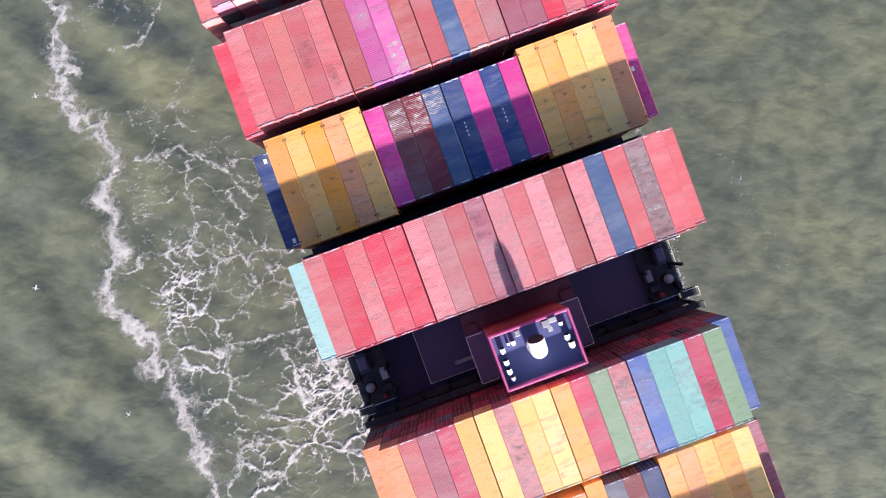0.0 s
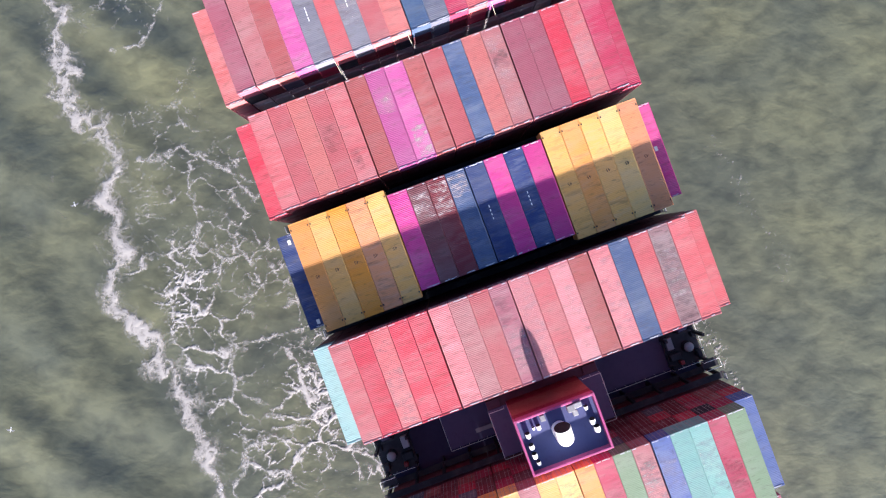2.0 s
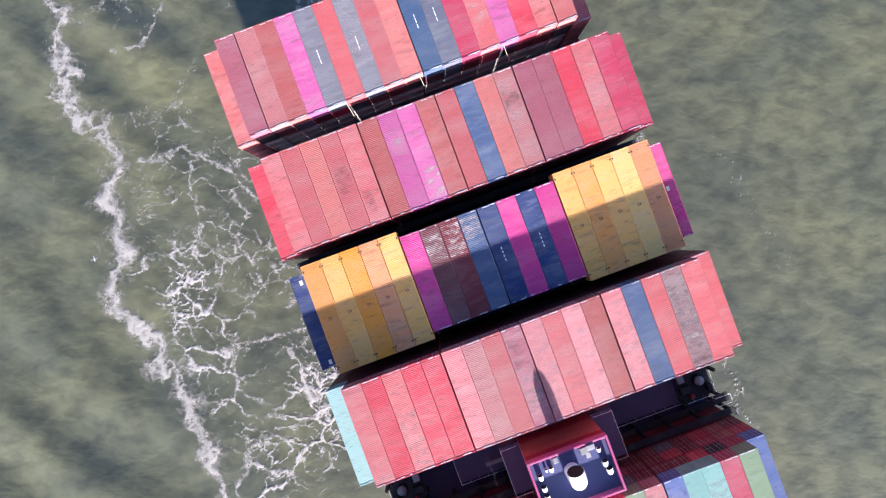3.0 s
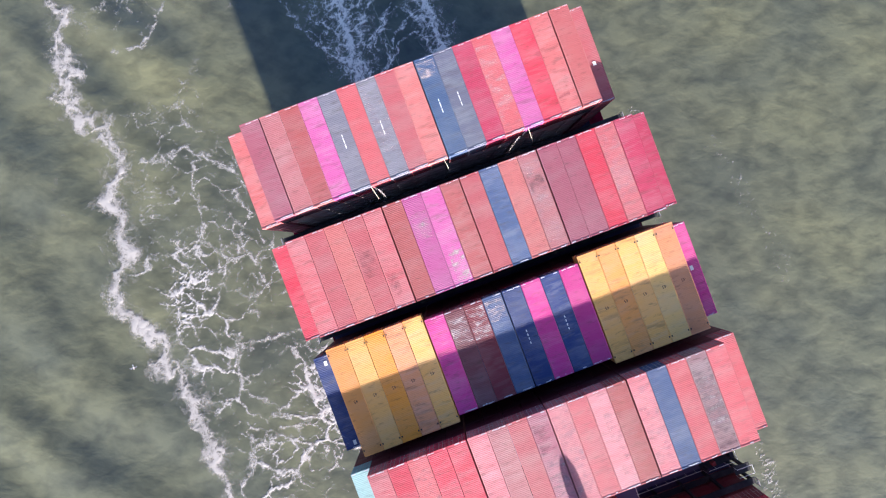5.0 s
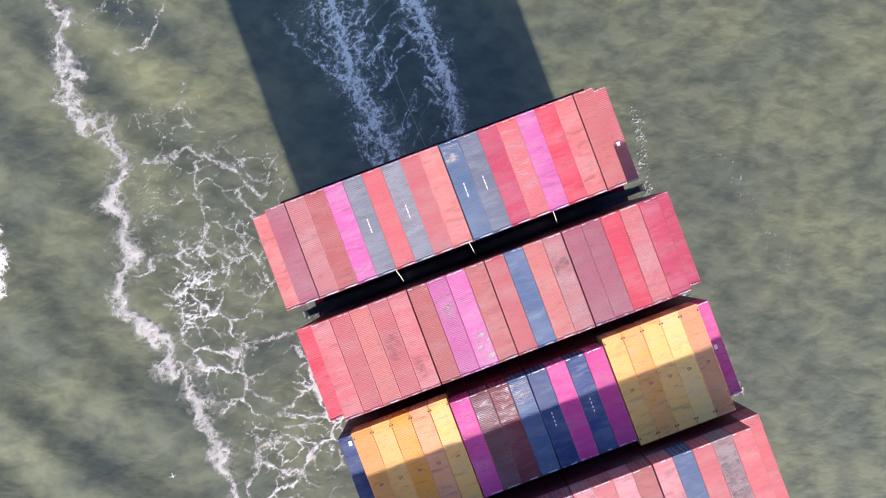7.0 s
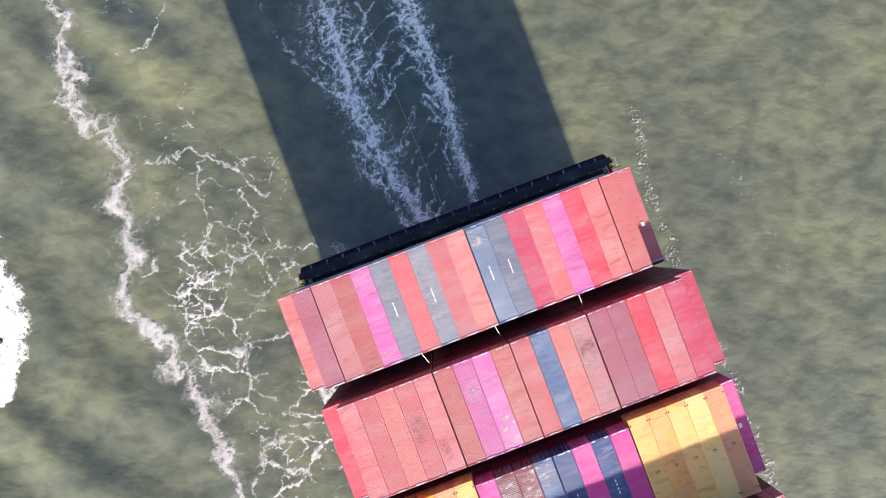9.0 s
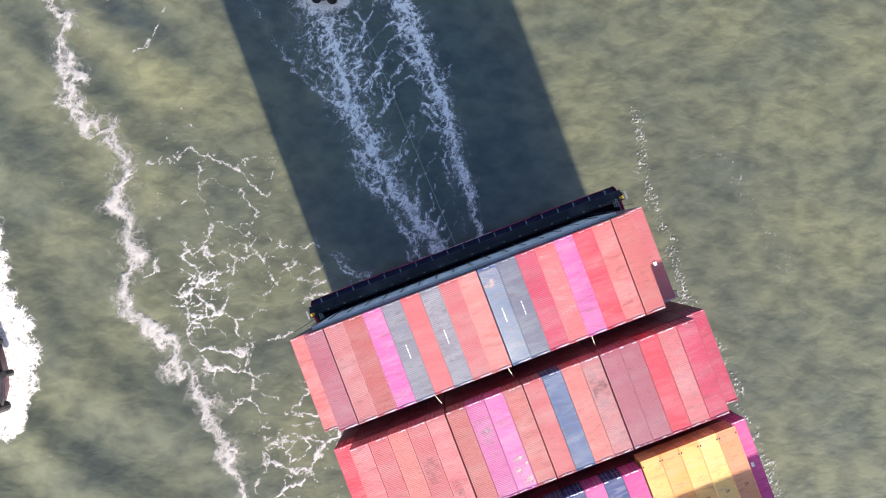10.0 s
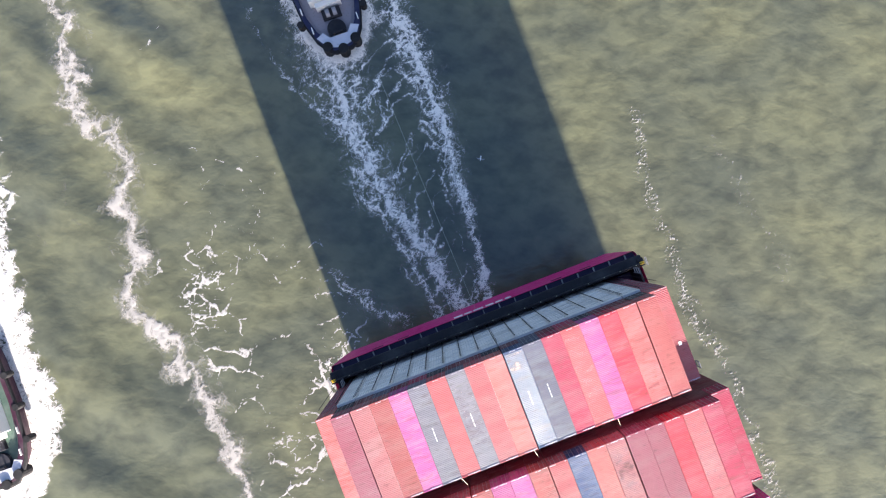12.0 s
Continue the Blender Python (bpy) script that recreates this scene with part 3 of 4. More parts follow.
S_ROW = "rust mauve dusty brick orchid grey coral grey rose salmon blue slate crimson coral orchid red rust rust rose".split()
R_ROW = "red rose rose salmon rose rose brick orchid orchid brick rose blue salmon dusty mauve mauve red rose crimson crimson".split()
Y_ROW = "navy ochre straw yellow tan straw magenta brown maroon blue navy magenta navy magenta straw ochre straw cream tan magenta".split()
P_ROW = "cyan rose red coral red red pink dusty rose mauve pale rose pale brick pink blue coral worn coral coral".split()
B_ROW = "orange orange rose mauve crimson straw cream dusty straw cream ochre crimson green dusty royal turquoise turquoise crimson green royal".split()
F_ROW = "mauve straw ochre straw cream straw orange ochre orange orange ochre slate maroon navy ochre tan straw ochre cream mauve".split()
X_ROW = "red rose brick rose red blue rose salmon red brick grey rose red navy red rose coral brick red rose".split()
# STERN_SECOND: the dark band under the stern's top tier, put into the paint
STERN_SECOND = "maroon dark brown slate maroon crimson dark maroon".split()
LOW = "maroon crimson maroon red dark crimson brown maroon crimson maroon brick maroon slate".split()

# name, colours, middle of the bay, top, columns one tier lower, tiers, tiers that are things
BAYS = [(S_ROW, 41.85, 37.8, (0, 18), 9, 9), (R_ROW, 27.0, 37.0, (0, 19), 7, 1), (Y_ROW, 12.35, 36.95, (0, 19), 7, 1),
        (P_ROW, -2.1, 39.25, (0, 19), 8, 1), (B_ROW, -27.0, 36.0, (0, 19), 7, 4), (F_ROW, -41.6, 33.6, (0, 19), 6, 1), (X_ROW, -56.2, 36.0, (0, 19), 7, 1)]
rng = random.Random(5)
for colours, mid, top, low, tiers, things in BAYS:
    rest = bmesh.new()
    for c, colour in enumerate(colours):
        u = column(c, colours is S_ROW)
        t0 = 1 if c in low else 0
        long = colours in (Y_ROW, F_ROW) and colour in ("ochre", "straw", "yellow", "tan", "cream")
        for t in range(t0, tiers):
            z = top - 2.6 * t
            if t < max(things, t0 + 1):
                if t == t0:
                    k = colour
                elif colours is S_ROW:
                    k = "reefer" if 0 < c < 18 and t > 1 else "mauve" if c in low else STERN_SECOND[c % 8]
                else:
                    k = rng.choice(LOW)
                where = "at the row's end" if c in low else "stacked on deck"
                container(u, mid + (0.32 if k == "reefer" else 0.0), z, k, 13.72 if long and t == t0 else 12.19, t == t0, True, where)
            else:
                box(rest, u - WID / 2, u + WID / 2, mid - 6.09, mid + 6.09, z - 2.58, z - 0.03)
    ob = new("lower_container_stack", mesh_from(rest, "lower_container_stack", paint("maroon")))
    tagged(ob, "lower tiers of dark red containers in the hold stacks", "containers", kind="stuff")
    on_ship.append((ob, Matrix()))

# length figures, white lettering bars and worn patches on the roofs
def mark(name, x0, x1, y0, y1, material, thing, z=HIGH + 0.003):
    boxes(name, [(x0, x1, y0, y1, z, z + 0.006)], material, thing)


for ob, m in list(on_ship):
    if ob.name.split(".")[0] != "container":
        continue
    u, v, z = m.translation
    key = paint_of[ob.name]
    if abs(v - 12.35) < 0.1 and key in ("ochre", "straw", "yellow", "tan", "cream") and z > 33:
        fc = bpy.data.curves.new("length_mark", "FONT")
        fc.body, fc.size, fc.extrude, fc.align_x = "45", 0.56, 0.003, "CENTER"
        fc.materials.append(VENT_DARK)
        tx = new("length_mark", fc)
        tx.parent = ob
        tx.matrix_basis = pose(0.1, 0.0, HIGH + 0.02, 0, 0, 180)
        for sx in (-1, 1):
            for y in (-6.1, 6.1):
                mark("corner_stain", sx * 1.06 - 0.08, sx * 1.06 + 0.08, y - 0.1, y + 0.1, BLACK_MAT, ob)
    if abs(v - 41.85) < 0.1 and key in ("grey", "slate", "blue") and z > 33:
        for k, h in ((0, 0.5), (0.62, 0.7), (1.42, 0.3)):
            mark("lettering_bar", -0.04, 0.06, -0.9 + k, -0.9 + k + h, WHITE_MAT, ob, HIGH + 0.01)
    if abs(v - 12.35) < 0.1 and key == "navy" and abs(u) < 10:
        for k in range(4):
            mark("lettering_bar", -0.06, 0.06, -1.0 + k * 0.5, -0.72 + k * 0.5, WHITE_MAT, ob, HIGH + 0.01)
    if abs(v - 12.35) < 0.1 and abs(u) > 23 and key in ("navy", "magenta"):
        for y in ((5.1, -5.4) if u < 0 else (0.3,)):
            mark("lettering_bar", -0.1, 0.3, y - 0.3, y + 0.3, WHITE_MAT, ob, HIGH + 0.01)
def chalk_patch(thing, x0, x1, y0, y1, material, L=12.19, words="chalky worn patch"):
    """A bleached or sooty patch that follows the corrugations."""
    n = int((L - 0.6) / 0.205)
    pitch = (L - 0.6) / n
    prof = [(-L / 2 + 0.30 + i * pitch + pitch * k, z) for i in range(n) for k, z in ((0.0, 0.0), (0.36, 0.0), (0.52, 0.018), (0.84, 0.018))]
    prof = [q for q in prof if y0 <= q[0] <= y1]
    verts = [(x, y, HIGH - (0.037 if material is GRIME else 0.041) + z) for y, z in prof for x in (x0, x1)]
    ob = new("worn_patch", mesh_of("worn_patch", verts, [(2 * i, 2 * i + 1, 2 * i + 3, 2 * i + 2) for i in range(len(prof) - 1)], material))
    ob.parent = thing
    tagged(ob, words)


def scuffs(seed):
    """Chipped paint and bare bright metal along both end rails of a roof."""
    r, b = random.Random(seed), bmesh.new()
    for end in (-1, 1):
        for q in range(r.randint(3, 8)):
            x, wide, deep = r.uniform(-1.0, 1.0), r.uniform(0.05, 0.32), r.uniform(0.04, 0.10)
            y = end * (5.99 + r.uniform(-0.06, 0.04))
            box(b, max(-1.12, x - wide), min(1.12, x + wide), y - deep / 2, y + deep / 2, HIGH - 0.02, HIGH + 0.005)
    return mesh_from(b, "scuffed_edge", PALE_MAT)


SCUFFS = [scuffs(k) for k in range(9)]
for k, (ob, m) in enumerate(list(on_ship)):
    if ob.name.split(".")[0] == "container" and any(q.name.startswith("roof") and q.data is MESHES[12.19][1] for q in ob.children):
        chips = new("scuffed_edge", SCUFFS[(k * 5) % 9])
        chips.parent = ob
        tagged(chips, kind="stuff")


def top_at(colours, c):
    """The top container of a column."""
    mid = next(b[1] for b in BAYS if b[0] is colours)
    return max((q for q in on_ship if q[0].name.startswith("container") and q[0].name != "container_ship" and abs(q[1].translation.x - column(c, colours is S_ROW)) < 0.1
                and abs(q[1].translation.y - mid) < 0.5), key=lambda q: q[1].translation.z)[0]


for colours, c, x0, x1, y0, y1 in ((S_ROW, 10, -1.05, 1.05, 3.6, 5.6), (Y_ROW, 9, -1.1, 1.1, 2.9, 5.6), (Y_ROW, 7, -1.1, 1.1, 1.8, 5.4), (Y_ROW, 8, -1.1, 1.1, 1.6, 5.5),
                                   (R_ROW, 8, -0.6, 1.1, -5.6, -1.0), (R_ROW, 7, -1.1, 1.1, 0.6, 4.0), (P_ROW, 17, -1.1, 1.1, -2.6, 3.2), (P_ROW, 9, -1.1, 1.1, -4.6, 1.5),
                                   (P_ROW, 3, -1.1, 1.1, -5.5, 4.6), (P_ROW, 14, -1.1, 1.1, -4.5, 5.0), (P_ROW, 10, -1.1, 1.1, -5.0, 5.2), (P_ROW, 12, -0.2, 1.1, -5.0, 5.5),
                                   (B_ROW, 13, -1.1, 1.1, -5.4, 4.0), (B_ROW, 9, -1.1, 1.1, -5.0, 5.0), (B_ROW, 14, -1.1, 1.1, -1.0, 4.6), (B_ROW, 16, -1.1, 1.1, -3.0, 4.0),
                                   (R_ROW, 13, -1.1, 1.1, -5.0, 5.0), (R_ROW, 17, -1.1, 1.1, -4.0, 5.0), (S_ROW, 7, -1.1, 1.1, -3.0, 5.0), (S_ROW, 13, -1.1, 1.1, -5.0, 5.0),
                                   (B_ROW, 7, -1.1, 1.1, -5.0, 4.0)):
    strong = (colours is Y_ROW) or (colours is P_ROW and c == 17) or (colours is S_ROW and c == 10) or (colours is R_ROW and c == 8) or (colours is B_ROW and c == 13)
    chalk_patch(top_at(colours, c), x0, x1, y0, y1, CHALK_STRONG if strong else CHALK)
for colours, c, x0, x1, y0, y1, L in ((Y_ROW, 1, -0.2, 1.1, -5.0, -2.9, 13.72), (S_ROW, 16, -1.0, 0.4, -4.2, -2.4, 12.19), (R_ROW, 4, -0.9, 0.9, -1.5, 1.8, 12.19),
                                      (B_ROW, 7, -0.6, 1.0, -1.4, 0.9, 12.19), (R_ROW, 13, -0.9, 0.9, 1.0, 3.6, 12.19), (P_ROW, 17, -1.1, 1.1, -5.4, 4.6, 12.19),
                                      (B_ROW, 13, -1.0, 1.0, 1.4, 5.2, 12.19), (B_ROW, 17, -1.0, 1.0, -3.4, 1.2, 12.19), (R_ROW, 5, -1.0, 0.2, -4.6, -1.8, 12.19),
                                      (B_ROW, 14, -1.0, 1.0, 2.6, 5.2, 12.19), (P_ROW, 9, -1.0, 1.0, 1.5, 4.6, 12.19)):
    chalk_patch(top_at(colours, c), x0, x1, y0, y1, GRIME, L, "dark sooty patch")
mark("lettering_bar", 0.1, 0.5, -1.4, -0.9, WHITE_MAT, top_at(S_ROW, 18), HIGH + 0.01)
glossy = top_at(S_ROW, 10)
for ob in [glossy] + [q for q in glossy.children if q.name.startswith("roof")]:
    ob.material_slots[0].material = GLOSS_BLUE
# pale rods hanging at the fore edge of the aftermost bay
for u in (-10.2, -0.9, 9.8):
    bm = bmesh.new()
    tube(bm, (u, 35.8, 37.75), (u + 0.3, 34.2, 36.2), 0.028, seg=6)
    part("lashing_rod", bm, ROPE_MAT, ship, "pale loose lashing rod")

# lashing rods before the aft ends of two bays
for mid, top in ((-27.0, 36.0), (-2.1, 39.25)):
    for c in range(19):
        u, v = column(c), mid + 6.28
        bm = bmesh.new()
        tube(bm, (u - 1.1, v, top - 11.4), (u - 0.7, v + 0.1, top - 5.3), 0.022, seg=5)
        part("lashing_rod", bm, BLACK_MAT, ship)
        bm = bmesh.new()
        tube(bm, (u + 1.1, v, top - 11.4), (u + 0.7, v + 0.1, top - 5.3), 0.022, seg=5)
        part("lashing_rod", bm, BLACK_MAT, ship)

# nearly upright rods and turnbuckles on the stern stacks, added to darken column gaps
for c in range(19):
    u = column(c, True)
    for du, lean in ((-1.19, 0.03), (1.19, -0.03)):
        bm = bmesh.new()
        tube(bm, (u + du, 48.7, 17.0), (u + du + lean, 48.5, 32.6), 0.036, seg=5)
        part("lashing_rod", bm, BLACK_MAT, ship)

# hatch covers under each bay and lashing bridges in the gaps between them
for colours, mid, top, low, tiers, things in BAYS:
    boxes("hatch_cover", [(-24.2, 24.2, mid - 6.3, mid + 6.05, min(18.15, top - 2.6 * tiers - 1.2), top - 2.6 * tiers - 0.02)], DECK_MAT, ship)
for v in (34.35, 19.95, 4.7, -20.0, -34.4, -49.0):
    items = [(-25.1, 25.1, v - 0.45, v + 0.45, z, z + 0.12) for z in (21.0, 25.6)]
    for i in range(13):
        x = -24.8 + i * 4.13
        items.append((x - 0.15, x + 0.15, v - 0.3, v + 0.3, 18.2, 25.6))
    br = boxes("lashing_bridge", items, BLACK_MAT, ship, "dark steel lashing bridge")
    for sx in (-1, 1):
        boxes("end_rail", [(sx * 25.1 - 0.05, sx * 25.1 + 0.05, v - 0.5, v + 0.5, 25.72 + k, 25.8 + k) for k in (0.5, 1.0)]
              + [(sx * 25.1 - 0.05, sx * 25.1 + 0.05, v + a - 0.04, v + a + 0.04, 25.72, 26.8) for a in (-0.46, 0.46)], STEEL_MAT, br)

# ---- funnel block ----
def rail(points, z, parent, height=1.0):
    bm = bmesh.new()
    for a, b in zip(points, points[1:]):
        tube(bm, (*a, z + height), (*b, z + height), 0.035, seg=5)
        m = max(1, round((Vector(b) - Vector(a)).length / 1.5))
        for i in range(m + 1):
            q = Vector(a).lerp(Vector(b), i / m)
            tube(bm, (q.x, q.y, z), (q.x, q.y, z + height), 0.015, seg=5)
    return part("railing", bm, WHITE_MAT, parent, "thin white railing")


boxes("engine_casing", [(-7.5, 8.1, -18.9, -9.6, 18.2, 29.0)], PURPLE_MAT, ship, "dark engine casing block", 0.08)
boxes("casing_deck", [(-7.6, 8.2, -19.0, -12.4, 29.0, 29.3)], SIDE_MAT, ship, "dark navy casing deck", 0.03)
rail([(-5.2, -18.95), (-7.55, -18.95), (-7.55, -12.5), (-5.4, -12.5)], 29.3, ship)
rail([(5.4, -18.95), (8.15, -18.95), (8.15, -12.5), (5.6, -12.5)], 29.3, ship)
for x0, x1 in ((-7.5, -5.6), (6.2, 8.1)):
    boxes("stair_recess", [(x0, x1, -12.3, -11.1, 29.0, 29.5)], PURPLE_MAT, ship, "dark stair housing", 0.04)
boxes("side_deck", [(-14.9, -7.6, -18.7, -9.2, 19.5, 20.0)], SIDE_MAT, ship, "dark navy side deck", 0.04)
boxes("side_deck", [(8.2, 20.7, -18.7, -9.0, 19.5, 20.0)], SIDE_MAT, ship, "dark navy side deck", 0.04)
rail([(-7.7, -18.6), (-14.8, -18.6), (-14.8, -9.3)], 20.0, ship)
rail([(8.3, -18.6), (20.6, -18.6), (20.6, -9.1)], 20.0, ship)
boxes("gangway", [(-10.4, -7.7, -17.2, -16.6, 21.2, 21.35)], STEEL_MAT, ship, "pale grey gangway", 0.02)
for x, y in ((9.0, -11.0), (9.2, -13.6), (9.0, -16.4), (20.2, -14.6), (20.3, -17.4)):
    boxes("deck_fitting", [(x - 0.2, x + 0.2, y - 0.25, y + 0.25, 20.0, 20.7)], STEEL_MAT, ship, "small grey deck fitting", 0.04)

# the funnel: banded red casing, blue top with a magenta rim, white pipes that lean aft
funnel_walls = boxes("funnel_casing", [(-4.95, 5.1, -18.85, -12.0, 29.3, 37.5)], RIM_MAT, ship, "magenta funnel casing", 0.05)
for z0, z1, mat, words in ((36.3, 38.5, FUNNEL_RED, "bright red band"), (31.6, 36.3, FUNNEL_TAN, "brownish tan band"), (29.3, 31.6, FUNNEL_RED, "bright red band")):
    boxes("funnel_band", [(-4.9, 5.05, -12.02, -11.93, z0, z1)], mat, funnel_walls, words)
boxes("funnel_top", [(-4.9, 5.05, -18.8, -12.05, 37.5, 37.62)], TOP_MAT, ship, "dark blue funnel top")
boxes("funnel_rim", [(-5.0, -4.72, -18.9, -11.9, 37.5, 38.6), (4.87, 5.15, -18.9, -11.9, 37.5, 38.6), (-4.72, 4.87, -18.9, -18.62, 37.5, 38.6),
                     (-4.72, 4.87, -12.2, -11.92, 37.5, 38.6)], RIM_MAT, ship, "magenta steel rim", 0.05)


def exhaust(x, y, r, rise, name="exhaust_pipe", words="white exhaust pipe with black mouth disc"):
    """A pipe that stands on the funnel top and bends aft, with a black disc as its dark open mouth."""
    a, b = Vector((x, y, 37.6 + rise)), Vector((x, y + 1.35 * r, 37.6 + rise + 0.40 * r))
    d = (b - a).normalized()
    bm = bmesh.new()
    tube(bm, (x, y, 37.6), a, r, seg=20)
    stem = part(name, bm, WHITE_MAT, ship, words, True)
    stem.data.set_sharp_from_angle(angle=radians(40))
    bm = bmesh.new()
    ball(bm, a, r * 1.003, r * 1.003, r * 1.003, 20)
    tube(bm, a, b, r, seg=20)
    elbow = part("elbow", bm, WHITE_MAT, stem, "", True)
    elbow.data.set_sharp_from_angle(angle=radians(40))
    # black disc stands in for the dark inside of the open pipe
    bm = bmesh.new()
    tube(bm, b - d * 0.05, b + d * 0.04, r * 0.96, seg=20)
    part("mouth", bm, MOUTH_BLACK, stem, "black disc for the dark open mouth")


exhaust(-0.05, -14.9, 1.0, 3.2, "funnel_uptake", "large white uptake bent aft")
for x, y, r, rise in ((-3.9, -14.2, 0.40, 1.3), (-3.0, -13.6, 0.2, 1.2), (-2.4, -13.7, 0.36, 1.3), (-3.95, -15.7, 0.42, 1.0), (-3.95, -16.8, 0.42, 1.0), (-3.8, -17.8, 0.34, 0.9),
                      (3.9, -15.3, 0.46, 1.1), (4.1, -16.3, 0.48, 1.1), (3.7, -13.5, 0.3, 1.0)):
    exhaust(x, y, r * 0.76, rise * 0.6)
for x0, x1, y0, y1, z1 in ((1.5, 2.4, -13.2, -12.4, 38.6), (2.3, 3.3, -12.9, -12.3, 38.8), (-1.9, -1.3, -13.1, -12.4, 38.5), (2.0, 2.6, -13.9, -13.3, 38.3)):
    boxes("equipment_box", [(x0, x1, y0, y1, 37.62, z1)], STEEL_MAT, ship, "grey equipment box", 0.04)
# side structures beside the funnel block
for sx in (-1, 1):
    boxes("side_platform", [(sx * 22.5 - 2.6, sx * 22.5 + 2.6, -18.6, -9.2, 20.8, 21.1)], BLACK_MAT, ship, "black steel side platform")
    for y in (-18.2, -14.0, -9.6):
        boxes("post", [(sx * 24.6 - 0.2, sx * 24.6 + 0.2, y - 0.2, y + 0.2, 18.2, 25.3)], BLACK_MAT, ship)
        boxes("post", [(sx * 20.2 - 0.2, sx * 20.2 + 0.2, y - 0.2, y + 0.2, 18.2, 22.5)], BLACK_MAT, ship)
    for y0, y1 in ((-18.6, -17.4), (-10.0, -9.0)):
        boxes("landing", [(sx * 24.0 - 1.1, sx * 24.0 + 1.1, y0, y1, 25.3, 25.5)], BLACK_MAT, ship)
        rail([(sx * 22.9, y0), (sx * 25.1, y0), (sx * 25.1, y1), (sx * 22.9, y1)], 25.5, ship)
    boat = boxes("rescue_boat", [(sx * 23.0 - 0.9, sx * 23.0 + 0.9, -13.6, -10.2, 21.4, 22.3)], NAVY_HULL, ship, "dark covered rescue boat", 0.35)
    boxes("cover", [(sx * 23.0 - 0.7, sx * 23.0 + 0.7, -13.2, -10.6, 22.25, 22.7)], SIDE_MAT, boat, "faded navy canvas cover", 0.2)
    for y in (-13.0, -10.8):
        boxes("davit", [(sx * 21.8 - 0.14, sx * 21.8 + 0.14, y - 0.14, y + 0.14, 21.1, 24.2),
                        (min(sx * 21.8, sx * 23.6), max(sx * 21.8, sx * 23.6), y - 0.12, y + 0.12, 24.0, 24.25)], BLACK_MAT, ship, "black boat davit", 0.03)
    bm = bmesh.new()
    tube(bm, (sx * 23.2, -15.9, 21.1), (sx * 23.2, -15.9, 22.0), 0.85, 0.7, seg=14)
    drum = part("capstan", bm, BLACK_MAT, ship, "dark steel capstan")
    bm = bmesh.new()
    ball(bm, (sx * 23.2, -15.9, 22.05), 0.72, 0.72, 0.5, 14)
    part("cap", bm, STEEL_MAT, drum, "grey rounded cap", True)
    for x, y, a, b, h, mat in ((20.9, -16.6, 0.8, 0.5, 1.1, BLACK_MAT), (20.7, -14.6, 0.5, 0.9, 0.8, STEEL_MAT), (24.3, -17.2, 0.35, 0.5, 1.4, BLACK_MAT),
                               (21.6, -17.8, 0.3, 0.3, 1.0, RED_DECK), (24.4, -14.2, 0.25, 0.6, 0.9, BLACK_MAT)):
        boxes("deck_machine", [(sx * x - a, sx * x + a, y - b, y + b, 21.1, 21.1 + h)], mat, ship, "weathered deck machine", 0.08)
    for y in (-18.0, -16.8, -14.8, -12.0, -9.8):
        bm = bmesh.new()
        tube(bm, (sx * 25.0, y, 21.1), (sx * 25.0, y, 22.3), 0.05, seg=6)
        part("stanchion", bm, STEEL_MAT, ship)
    rail([(sx * 20.0, -18.5), (sx * 25.0, -18.5), (sx * 25.0, -9.3)], 21.1, ship)


